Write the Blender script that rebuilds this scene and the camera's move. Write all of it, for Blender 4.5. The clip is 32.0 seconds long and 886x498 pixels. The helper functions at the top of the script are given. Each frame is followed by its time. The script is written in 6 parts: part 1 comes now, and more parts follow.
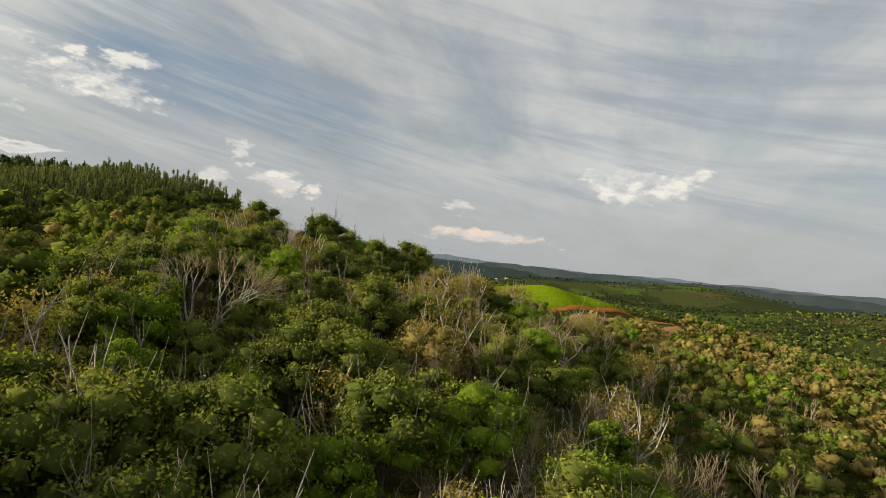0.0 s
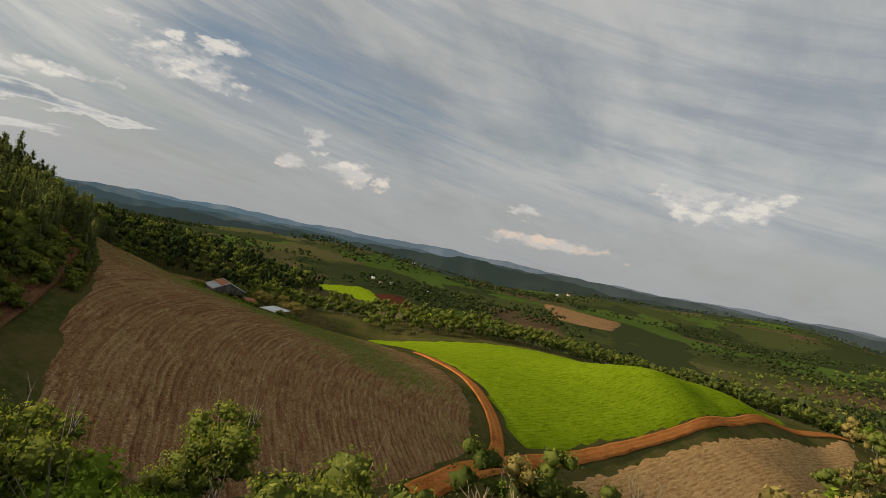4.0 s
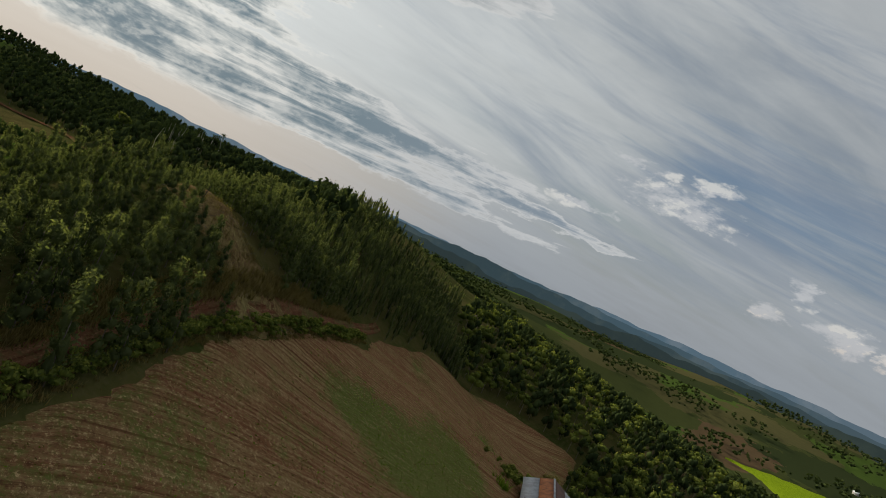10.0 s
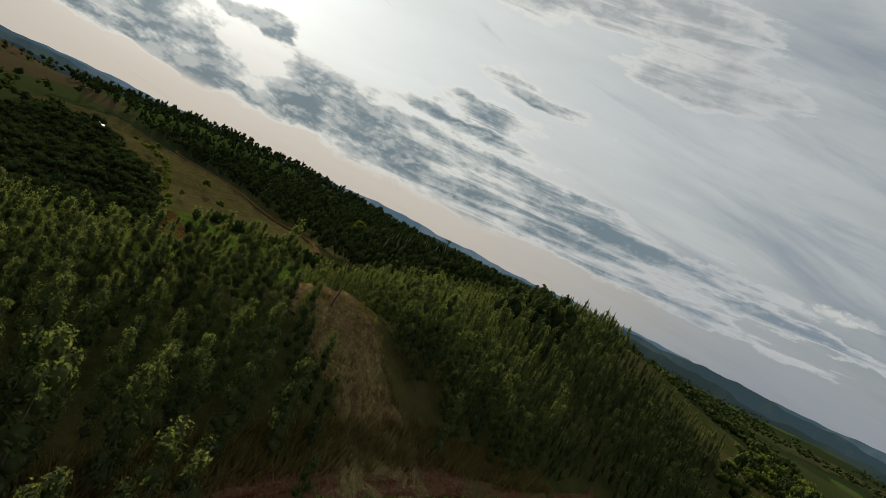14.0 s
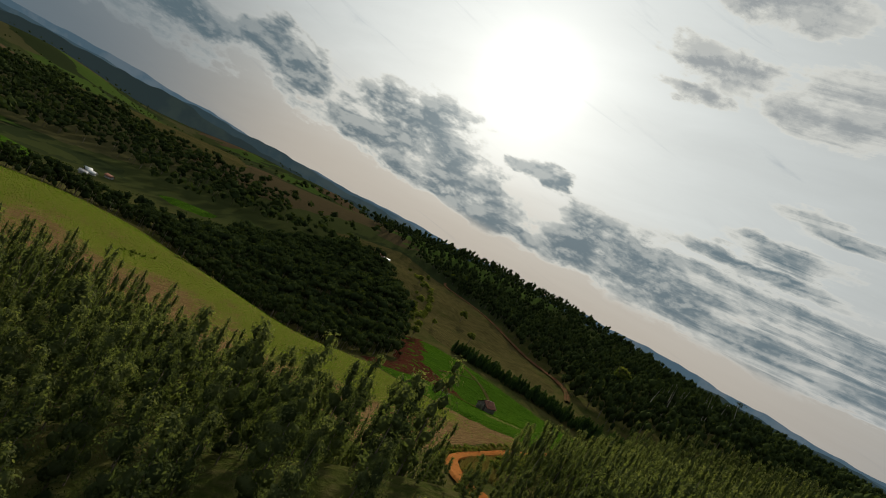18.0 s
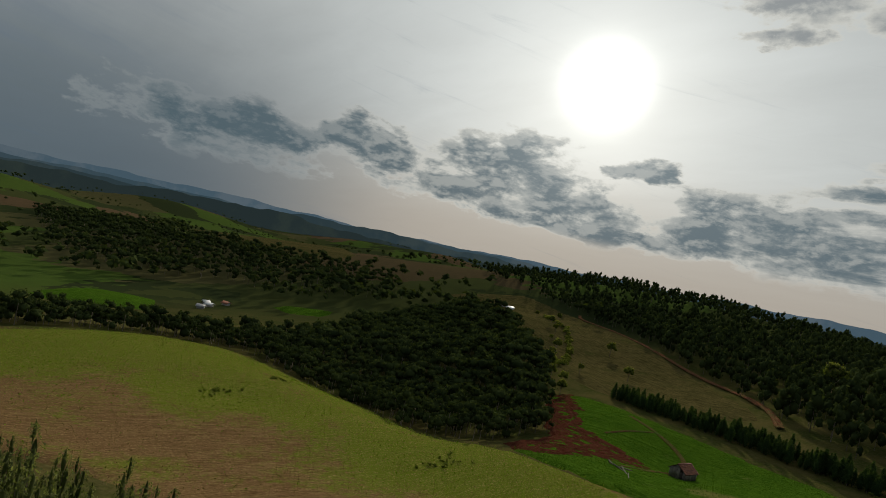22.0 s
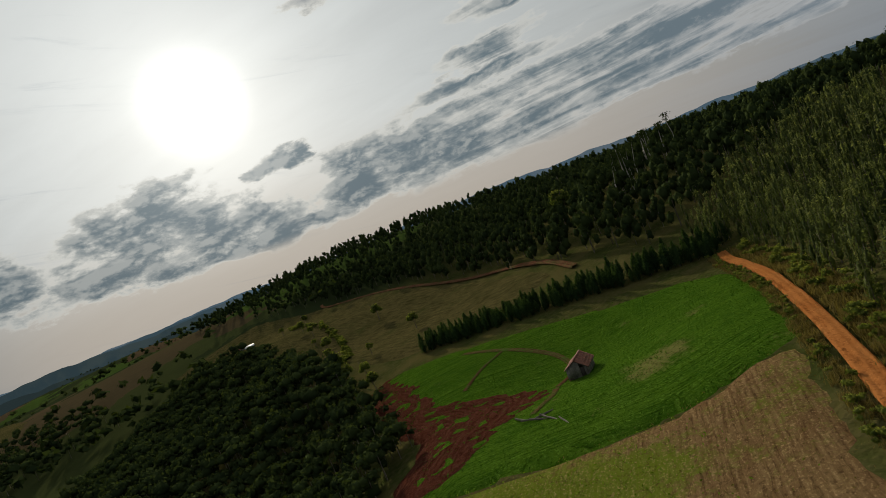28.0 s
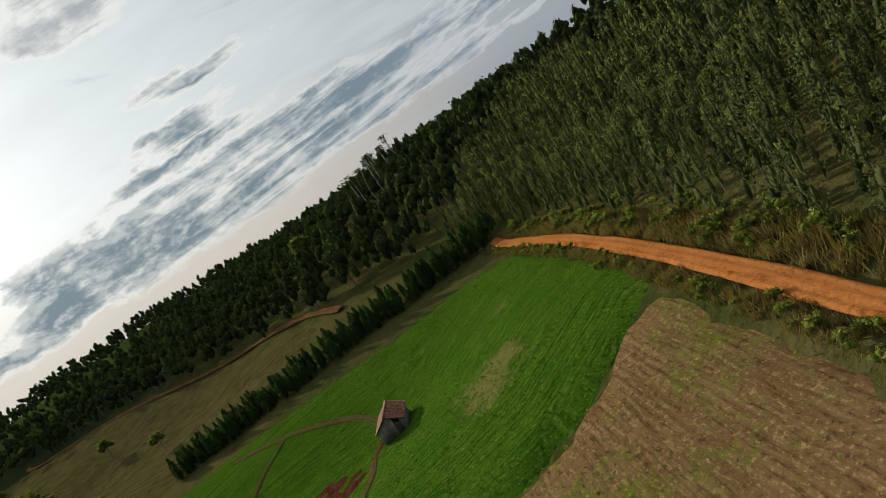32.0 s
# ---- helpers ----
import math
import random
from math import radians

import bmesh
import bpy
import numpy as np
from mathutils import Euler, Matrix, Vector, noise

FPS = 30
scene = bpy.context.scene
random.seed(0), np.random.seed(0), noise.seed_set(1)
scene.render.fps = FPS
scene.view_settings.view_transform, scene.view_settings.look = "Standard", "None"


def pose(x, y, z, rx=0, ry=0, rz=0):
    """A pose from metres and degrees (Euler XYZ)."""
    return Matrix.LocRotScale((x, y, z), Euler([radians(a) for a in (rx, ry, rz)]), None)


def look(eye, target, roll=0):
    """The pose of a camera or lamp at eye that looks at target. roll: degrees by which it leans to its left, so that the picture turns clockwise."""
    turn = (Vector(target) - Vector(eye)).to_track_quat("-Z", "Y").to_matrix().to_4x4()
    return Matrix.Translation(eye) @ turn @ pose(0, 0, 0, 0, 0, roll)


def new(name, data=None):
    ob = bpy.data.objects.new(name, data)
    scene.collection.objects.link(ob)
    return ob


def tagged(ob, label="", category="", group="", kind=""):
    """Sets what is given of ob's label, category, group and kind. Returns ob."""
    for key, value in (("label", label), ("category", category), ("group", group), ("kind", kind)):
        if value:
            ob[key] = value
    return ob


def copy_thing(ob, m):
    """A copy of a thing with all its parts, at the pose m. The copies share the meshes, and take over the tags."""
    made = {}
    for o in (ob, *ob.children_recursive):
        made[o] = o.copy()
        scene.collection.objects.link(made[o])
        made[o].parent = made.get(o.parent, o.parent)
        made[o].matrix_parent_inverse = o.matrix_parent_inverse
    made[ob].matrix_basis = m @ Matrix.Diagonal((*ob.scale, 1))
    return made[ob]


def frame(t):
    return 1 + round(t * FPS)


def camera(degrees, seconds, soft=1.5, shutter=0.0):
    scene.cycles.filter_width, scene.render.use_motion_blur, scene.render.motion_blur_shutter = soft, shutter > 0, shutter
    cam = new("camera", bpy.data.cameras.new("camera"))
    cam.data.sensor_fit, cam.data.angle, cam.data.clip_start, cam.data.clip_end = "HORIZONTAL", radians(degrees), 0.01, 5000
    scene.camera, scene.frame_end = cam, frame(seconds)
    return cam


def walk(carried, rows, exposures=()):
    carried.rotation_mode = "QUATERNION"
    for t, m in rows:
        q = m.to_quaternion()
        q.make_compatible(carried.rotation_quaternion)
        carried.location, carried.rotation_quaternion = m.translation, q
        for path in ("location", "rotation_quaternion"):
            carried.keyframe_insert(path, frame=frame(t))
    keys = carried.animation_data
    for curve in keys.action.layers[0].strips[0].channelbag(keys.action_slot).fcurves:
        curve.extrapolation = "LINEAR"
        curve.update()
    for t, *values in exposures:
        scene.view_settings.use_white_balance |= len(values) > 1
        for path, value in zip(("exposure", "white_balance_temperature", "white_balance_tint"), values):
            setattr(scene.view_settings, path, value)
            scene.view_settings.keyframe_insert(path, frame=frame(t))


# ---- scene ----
cam = camera(76.03, 32.0, soft=0.5)
# the plan below is drawn in units of K metres: a dirt road is 1.4 units wide, the hut's eaves are 1.6 units high
K = 1.7
PATH = [
    (0, pose(-0.00, -0.00, 100.00, 91.43, -5.67, -0.14)),
    (0.5, pose(0.02, 10.93, 102.22, 91.01, -5.40, -0.06)),
    (1, pose(-0.88, 21.80, 105.11, 91.03, -5.27, 0.31)),
    (1.5, pose(-0.97, 32.54, 107.09, 91.21, -4.96, 0.52)),
    (2, pose(-0.69, 43.37, 108.79, 91.13, -5.92, 0.84)),
    (2.5, pose(-0.17, 53.52, 110.14, 91.09, -7.53, 1.96)),
    (4.5, pose(0.55, 87.23, 115.32, 90.23, -13.77, 9.11)),
    (5, pose(0.24, 95.67, 116.28, 89.87, -17.72, 13.77)),
    (5.5, pose(0.10, 103.87, 117.35, 89.92, -20.60, 19.04)),
    (6, pose(-1.22, 112.23, 118.15, 90.07, -22.91, 24.46)),
    (6.5, pose(-3.46, 120.72, 118.95, 90.27, -23.05, 29.12)),
    (7, pose(-6.92, 128.68, 119.99, 90.18, -23.32, 33.27)),
    (7.5, pose(-10.68, 136.13, 121.01, 89.97, -24.23, 38.64)),
    (8, pose(-13.97, 141.11, 121.73, 89.75, -24.57, 42.54)),
    (8.5, pose(-16.73, 144.29, 122.20, 89.49, -24.76, 44.85)),
    (9, pose(-19.13, 147.06, 122.72, 89.38, -24.87, 47.45)),
    (9.5, pose(-21.61, 149.66, 123.02, 89.37, -24.73, 50.00)),
    (10, pose(-24.28, 152.10, 123.42, 89.22, -24.55, 52.35)),
    (10.5, pose(-27.01, 154.50, 123.46, 89.25, -24.30, 54.90)),
    (11, pose(-29.67, 156.78, 123.38, 89.43, -24.07, 57.74)),
    (11.5, pose(-31.98, 159.16, 123.69, 89.40, -24.34, 61.28)),
    (12, pose(-34.77, 161.00, 124.00, 89.43, -24.86, 64.52)),
    (12.5, pose(-37.69, 162.73, 124.31, 89.38, -25.66, 68.05)),
    (13, pose(-39.94, 165.00, 124.63, 89.37, -25.70, 72.17)),
    (13.5, pose(-43.30, 165.77, 124.86, 89.27, -25.87, 75.03)),
    (15.5, pose(-56.45, 169.28, 125.11, 89.33, -27.16, 87.88)),
    (16, pose(-60.11, 169.73, 125.15, 89.35, -27.95, 91.76)),
    (16.5, pose(-63.82, 170.12, 125.09, 89.41, -28.30, 95.78)),
    (17, pose(-67.34, 170.30, 125.03, 89.34, -28.41, 99.77)),
    (17.5, pose(-70.50, 170.23, 124.89, 89.46, -29.03, 103.61)),
    (18, pose(-73.56, 170.18, 125.59, 89.30, -28.89, 107.67)),
    (18.5, pose(-76.71, 169.72, 125.49, 89.42, -29.41, 111.84)),
    (19, pose(-80.00, 169.56, 125.85, 89.50, -29.66, 116.13)),
    (19.5, pose(-83.15, 169.26, 126.45, 89.36, -29.70, 120.14)),
    (20, pose(-86.07, 168.05, 126.49, 89.44, -28.26, 122.53)),
    (20.5, pose(-88.73, 166.78, 126.65, 89.53, -25.53, 123.34)),
    (21, pose(-91.25, 165.74, 126.75, 89.57, -21.85, 123.07)),
    (21.5, pose(-93.61, 164.50, 126.83, 89.60, -17.36, 122.00)),
    (22, pose(-95.98, 163.10, 126.91, 89.52, -12.28, 120.06)),
    (22.5, pose(-98.01, 161.02, 126.92, 89.37, -6.70, 116.65)),
    (23, pose(-100.53, 159.43, 127.11, 89.16, -1.92, 113.75)),
    (23.5, pose(-103.44, 157.97, 126.96, 89.06, 1.84, 111.80)),
    (24, pose(-106.63, 156.46, 126.66, 88.97, 5.19, 110.08)),
    (24.5, pose(-109.88, 155.25, 126.40, 88.88, 7.90, 108.48)),
    (25, pose(-112.79, 154.06, 125.96, 88.85, 9.95, 107.14)),
    (25.5, pose(-115.65, 152.77, 125.71, 88.66, 12.37, 105.12)),
    (27.5, pose(-126.60, 147.03, 123.51, 87.37, 20.09, 93.13)),
    (28, pose(-129.56, 146.39, 123.05, 86.54, 22.17, 89.36)),
    (28.5, pose(-132.45, 146.04, 122.47, 85.38, 24.98, 84.50)),
    (29, pose(-135.23, 145.93, 121.82, 83.89, 28.04, 78.95)),
    (29.5, pose(-137.81, 145.83, 121.16, 82.34, 30.43, 74.04)),
    (30, pose(-140.16, 145.60, 120.57, 81.06, 31.78, 69.98)),
    (30.5, pose(-142.39, 145.57, 120.10, 79.95, 32.59, 66.75)),
    (31, pose(-144.62, 145.75, 119.55, 79.22, 32.95, 64.41)),
    (31.5, pose(-146.83, 146.24, 118.93, 78.49, 33.58, 61.78)),
    (32, pose(-149.07, 147.24, 118.53, 77.48, 34.83, 58.53)),
]
EXPOSURES = [(0.0, 0.65, 7270, 9), (2.5, 0.45, 7370, 10), (5.0, 0.35, 7170, 10), (9.0, 0.2, 6670, 9), (13.0, 0.05, 6570, 8), (17.0, -0.12, 6570, 7), (20.0, -0.28, 6570, 7), (23.0, -0.4, 6570, 7), (25.5, -0.35, 6570, 8), (28.0, -0.3, 6570, 8), (30.0, -0.05, 6470, 8), (32.0, 0.25, 6420, 8)]
walk(cam, [(t, Matrix.Translation(m.translation * (K - 1)) @ m) for t, m in PATH], EXPOSURES)

# ---------------------------------------------------------------- sky, sun
SUN = Vector((-0.907, -0.287, 0.309)).normalized()


class Nodes:
    """Short-hand for building a node tree."""

    def __init__(self, tree):
        self.t = tree
        tree.nodes.clear()

    def add(self, kind, **props):
        n = self.t.nodes.new(kind)
        for k, v in props.items():
            if k == "operation":
                n.operation = v
            elif k == "blend_type":
                n.blend_type = v
            elif k == "data_type":
                n.data_type = v
            elif k == "noise_dimensions":
                n.noise_dimensions = v
            elif k == "attribute_name":
                n.attribute_name = v
            elif k == "feature":
                n.feature = v
        return n

    def link(self, a, b):
        self.t.links.new(a, b)

    def put(self, socket, value):
        if isinstance(value, bpy.types.NodeSocket):
            self.link(value, socket)
        else:
            socket.default_value = value

    def m(self, op, a, b=0.0, clamp=False):
        n = self.add("ShaderNodeMath", operation=op)
        n.use_clamp = clamp
        self.put(n.inputs[0], a)
        self.put(n.inputs[1], b)
        return n.outputs[0]

    def vm(self, op, a, b=(0, 0, 0)):
        n = self.add("ShaderNodeVectorMath", operation=op)
        self.put(n.inputs[0], a)
        self.put(n.inputs[1], b)
        return n.outputs["Value"] if op in ("DOT_PRODUCT", "LENGTH") else n.outputs[0]

    def mix(self, f, a, b, blend="MIX"):
        n = self.add("ShaderNodeMix", data_type="RGBA", blend_type=blend)
        self.put(n.inputs["Factor"], f)
        self.put(n.inputs[6], a)
        self.put(n.inputs[7], b)
        return n.outputs[2]

    def noise(self, vec, scale, detail=4.0, rough=0.55, distort=0.0):
        n = self.add("ShaderNodeTexNoise")
        if vec is not None:
            self.link(vec, n.inputs["Vector"])
        n.inputs["Scale"].default_value = scale
        n.inputs["Detail"].default_value = detail
        n.inputs["Roughness"].default_value = rough
        n.inputs["Distortion"].default_value = distort
        return n.outputs["Fac"]

    def ramp(self, f, lo, hi, a=0.0, b=1.0):
        n = self.add("ShaderNodeMapRange")
        n.interpolation_type = "SMOOTHSTEP"
        self.put(n.inputs[0], f)
        for i, v in ((1, lo), (2, hi), (3, a), (4, b)):
            self.put(n.inputs[i], v)
        return n.outputs[0]

    def xyz(self, v):
        n = self.add("ShaderNodeSeparateXYZ")
        self.link(v, n.inputs[0])
        return n.outputs

    def vec(self, x, y, z):
        n = self.add("ShaderNodeCombineXYZ")
        for s, v in zip(n.inputs, (x, y, z)):
            self.put(s, v)
        return n.outputs[0]


def rgb(r, g, b):
    return (r, g, b, 1.0)


# clouds: bearing (radians from west, southwards positive), sine of height, half width, half depth
BANK = [(0.9, 0.115, 0.17, 0.045), (0.7, 0.15, 0.09, 0.035), (0.55, 0.11, 0.13, 0.036), (0.43, 0.145, 0.13, 0.058), (0.33, 0.1, 0.13, 0.034),
        (0.23, 0.19, 0.04, 0.016), (0.17, 0.184, 0.032, 0.014), (0.1, 0.1, 0.1, 0.036), (-0.06, 0.1, 0.17, 0.045), (-0.22, 0.09, 0.18, 0.034),
        (-0.12, 0.165, 0.15, 0.016), (-0.42, 0.1, 0.22, 0.026), (-0.72, 0.107, 0.2, 0.011), (-0.2, 0.226, 0.09, 0.02), (-0.26, 0.285, 0.1, 0.016), (-0.53, 0.41, 0.12, 0.03),
        (-0.3, 0.155, 0.26, 0.02), (-0.52, 0.135, 0.24, 0.018), (0.02, 0.135, 0.15, 0.04), (-0.45, 0.075, 0.3, 0.014), (0.28, 0.075, 0.2, 0.018), (-0.16, 0.195, 0.14, 0.012), (-0.14, 0.42, 0.1, 0.026), (-0.27, 0.462, 0.16, 0.04), (-0.43, 0.47, 0.13, 0.036),
        (-0.47, 0.395, 0.11, 0.026), (0.03, 0.44, 0.09, 0.03), (0.05, 0.395, 0.06, 0.014), (0.0, 0.535, 0.14, 0.03)]
FAIR = [(-1.0, 0.212, 0.085, 0.024), (-1.03, 0.255, 0.03, 0.012), (-0.95, 0.25, 0.022, 0.008), (-0.9, 0.254, 0.022, 0.008), (-0.85, 0.158, 0.06, 0.01),
        (-1.18, 0.106, 0.028, 0.017), (-1.28, 0.11, 0.03, 0.018), (-1.335, 0.105, 0.014, 0.012), (-1.21, 0.15, 0.02, 0.014), (-1.9, 0.162, 0.075, 0.028),
        (-1.645, 0.055, 0.1, 0.013), (-1.59, 0.104, 0.024, 0.01)]


def build_sky():
    world = bpy.data.worlds.new("sky")
    scene.world = world
    world.use_nodes = True
    n = Nodes(world.node_tree)
    out = n.add("ShaderNodeOutputWorld")
    bg = n.add("ShaderNodeBackground")
    n.link(bg.outputs[0], out.inputs[0])
    d = n.vm("NORMALIZE", n.add("ShaderNodeTexCoord").outputs["Generated"])
    x, y, z = n.xyz(d)
    clear = n.add("ShaderNodeTexSky")
    clear.sky_type = "NISHITA"
    clear.sun_disc = False
    clear.sun_elevation = math.asin(SUN.z)
    clear.sun_rotation = math.atan2(SUN.x, SUN.y)
    clear.dust_density = 2.0
    near_sun = n.vm("DOT_PRODUCT", d, tuple(SUN))
    gap = n.m("SUBTRACT", 1.0, near_sun)

    def glow(reach, amount):
        return n.m("MULTIPLY", n.m("EXPONENT", n.m("DIVIDE", gap, -reach)), amount)

    blue = n.mix(1.0, clear.outputs[0], rgb(0.085, 0.083, 0.08), "MULTIPLY")
    # a high veil in long streaks over the clear sky
    up = n.m("MAXIMUM", z, 0.0)
    flat = n.m("ADD", up, 0.16)
    px, py = n.m("DIVIDE", x, flat), n.m("DIVIDE", y, flat)
    along = n.m("ADD", n.m("MULTIPLY", px, 0.34), n.m("MULTIPLY", py, 0.94))
    across = n.m("SUBTRACT", n.m("MULTIPLY", px, 0.94), n.m("MULTIPLY", py, 0.34))
    sheet = n.vec(n.m("MULTIPLY", along, 0.45), n.m("MULTIPLY", across, 1.0), 0.0)
    veil = n.noise(sheet, 1.1, 7.0, 0.52, 0.6)
    wisps = n.noise(sheet, 4.2, 9.0, 0.6, 0.4)
    cover = n.ramp(n.m("ADD", n.m("MULTIPLY", veil, 0.75), n.m("MULTIPLY", wisps, 0.25)), 0.28, 0.54, 0.25, 1.0)
    cover = n.m("MAXIMUM", n.m("MULTIPLY", cover, 0.93), n.ramp(near_sun, 0.2, 0.85, 0.0, 0.96))
    veil_tone = n.m("ADD", n.m("ADD", 0.1, n.m("ADD", n.m("MULTIPLY", veil, 0.24), n.m("MULTIPLY", wisps, 0.14))), n.m("ADD", n.m("ADD", glow(0.5, 0.4), glow(0.06, 0.26)), n.ramp(n.m("ARCTAN2", n.m("MULTIPLY", y, -1.0), n.m("MULTIPLY", x, -1.0)), -1.35, -1.9, 0.0, 0.06)))
    veil_colour = n.mix(n.ramp(near_sun, -0.2, 0.9), rgb(0.93, 1.0, 1.08), rgb(0.955, 1.0, 1.01))
    veil_colour = n.mix(1.0, veil_colour, n.vec(veil_tone, veil_tone, veil_tone), "MULTIPLY")
    sky = n.mix(cover, blue, veil_colour)
    # haze low over the land: grey away from the sun, peach below it, slate to its left
    side = n.m("ADD", n.m("MULTIPLY", x, 0.302), n.m("MULTIPLY", y, -0.953))
    warm = n.ramp(near_sun, 0.45, 0.93)
    low = n.mix(warm, rgb(0.25, 0.275, 0.31), rgb(0.52, 0.455, 0.39))
    low = n.mix(n.ramp(side, 0.28, 0.72), low, rgb(0.085, 0.125, 0.165))
    sky = n.mix(n.ramp(z, 0.23, 0.0, 0.0, 0.85), sky, low)
    slate = n.m("MULTIPLY", n.ramp(side, 0.2, 0.75), n.ramp(z, 0.42, 0.1))
    sky = n.mix(n.m("MULTIPLY", slate, 0.75), sky, rgb(0.13, 0.17, 0.205))
    # cloud cover by its lie: bearing from west and sine of the height, with half its width and depth
    azi = n.m("ARCTAN2", n.m("MULTIPLY", y, -1.0), n.m("MULTIPLY", x, -1.0))
    bend_a = n.m("SUBTRACT", n.noise(n.vec(n.m("MULTIPLY", azi, 9.0), n.m("MULTIPLY", z, 20.0), 3.0), 1.0, 5.0, 0.6), 0.5)
    bend_z = n.m("SUBTRACT", n.noise(n.vec(n.m("MULTIPLY", azi, 9.0), n.m("MULTIPLY", z, 20.0), 8.0), 1.0, 5.0, 0.6), 0.5)
    at = n.vec(n.m("ADD", azi, n.m("MULTIPLY", bend_a, 0.2)), n.m("ADD", z, n.m("MULTIPLY", bend_z, 0.06)), 0.0)

    def heaped(clouds):
        total = None
        for a, h, wide, deep in clouds:
            q = n.vm("MULTIPLY", n.vm("SUBTRACT", at, (a, h, 0.0)), (1 / wide, 1 / deep, 0.0))
            one = n.m("SUBTRACT", 1.0, n.vm("DOT_PRODUCT", q, q))
            total = one if total is None else n.m("MAXIMUM", total, one)
        return n.m("MAXIMUM", total, -3.5)

    puff_at = n.vec(n.m("MULTIPLY", azi, 13.0), n.m("MULTIPLY", z, 26.0), 0.0)
    puffs = n.noise(puff_at, 1.0, 12.0, 0.62, 0.15)
    puffs_up = n.noise(n.vm("ADD", puff_at, (0.12, 0.4, 0.0)), 1.0, 12.0, 0.62, 0.15)
    rim = n.ramp(n.m("SUBTRACT", puffs, puffs_up), -0.02, 0.14)
    grain = n.m("SUBTRACT", puffs, 0.5)
    # blue gaps in the veil to the north
    lean = n.m("ADD", z, n.m("MULTIPLY", n.m("ADD", azi, 1.2), -0.16))
    streaks = n.noise(n.vec(n.m("MULTIPLY", azi, 3.0), n.m("MULTIPLY", lean, 42.0), 2.0), 1.0, 9.0, 0.65, 0.5)
    open_ = n.m("MULTIPLY", n.ramp(n.m("ABSOLUTE", n.m("SUBTRACT", lean, 0.245)), 0.11, 0.0), n.m("MULTIPLY", n.ramp(azi, -0.75, -1.1), n.ramp(azi, -1.8, -1.2)))
    open_ = n.m("MULTIPLY", n.ramp(n.m("ADD", n.m("MULTIPLY", open_, 0.42), n.m("MULTIPLY", streaks, 1.1)), 0.62, 1.08), 0.72)
    sky = n.mix(open_, sky, rgb(0.11, 0.18, 0.28))
    dim = n.ramp(n.noise(n.vec(n.m("MULTIPLY", azi, 1.6), n.m("MULTIPLY", lean, 15.0), 6.0), 1.0, 8.0, 0.6, 0.6), 0.42, 0.66)
    dim = n.m("MULTIPLY", dim, n.m("MULTIPLY", n.ramp(z, 0.05, 0.16), n.ramp(near_sun, 0.9, 0.45)))
    sky = n.mix(n.m("MULTIPLY", dim, 0.62), sky, rgb(0.17, 0.215, 0.285))
    # a backlit bank below the sun: grey bases, bright edges, drawn out into bands northwards
    bands = n.noise(n.vec(n.m("MULTIPLY", azi, 4.0), n.m("MULTIPLY", n.m("ADD", z, n.m("MULTIPLY", azi, 0.04)), 52.0), 1.0), 1.0, 9.0, 0.6, 0.6)
    pull = n.ramp(azi, 0.15, -0.35)
    grain_b = n.m("ADD", n.m("MULTIPLY", grain, n.m("SUBTRACT", 1.0, n.m("MULTIPLY", pull, 0.55))), n.m("MULTIPLY", n.m("SUBTRACT", bands, 0.5), n.m("MULTIPLY", pull, 0.9)))
    back = n.m("ADD", n.m("ADD", n.m("MULTIPLY", heaped(BANK), 0.75), 0.32), n.m("MULTIPLY", grain_b, 4.2))
    bank = n.m("MULTIPLY", n.ramp(back, -0.15, 0.4), n.ramp(z, 0.04, 0.07))
    shade = n.mix(n.ramp(azi, 0.2, 1.0), rgb(0.115, 0.172, 0.212), rgb(0.095, 0.145, 0.178))
    shade = n.mix(n.ramp(azi, -0.3, -0.9), shade, rgb(0.2, 0.245, 0.3))
    shade = n.mix(n.ramp(z, 0.28, 0.38), shade, rgb(0.32, 0.345, 0.365))
    edge = n.mix(n.ramp(near_sun, 0.6, 1.0), rgb(0.52, 0.53, 0.54), rgb(0.8, 0.79, 0.74))
    edge = n.mix(n.ramp(azi, 0.55, 0.95), edge, rgb(0.3, 0.33, 0.35))
    body = n.mix(n.ramp(back, 0.0, n.ramp(azi, 0.2, -0.2, 1.0, 1.25)), edge, shade)
    body = n.mix(n.m("MULTIPLY", rim, 0.42), body, edge)
    sky = n.mix(n.m("MULTIPLY", bank, 0.9), sky, body)
    # small sunlit heaps in the north, greyer at the base
    fine = n.m("SUBTRACT", n.noise(n.vm("MULTIPLY", puff_at, (2.4, 2.4, 0.0)), 1.0, 10.0, 0.6, 0.1), 0.5)
    fair = n.m("ADD", n.m("MULTIPLY", heaped(FAIR), 0.8), n.m("ADD", n.m("MULTIPLY", grain, 3.4), n.m("MULTIPLY", fine, 4.2)))
    lit = n.ramp(fair, -0.35, 0.95)
    tone = n.mix(n.ramp(z, 0.04, 0.14), rgb(0.56, 0.47, 0.41), rgb(0.58, 0.58, 0.57))
    tone = n.mix(n.ramp(rim, 0.45, 0.0, 0.0, 0.7), tone, rgb(0.4, 0.42, 0.46))
    sky = n.mix(n.m("MULTIPLY", lit, 0.8), sky, tone)
    # the veiled sun itself
    burn = n.m("ADD", glow(0.0011, 2.6), glow(0.012, 0.22))
    sky = n.mix(1.0, sky, n.vec(burn, n.m("MULTIPLY", burn, 0.99), n.m("MULTIPLY", burn, 0.95)), "ADD")
    n.link(sky, bg.inputs[0])
    bg.inputs[1].default_value = 1.0


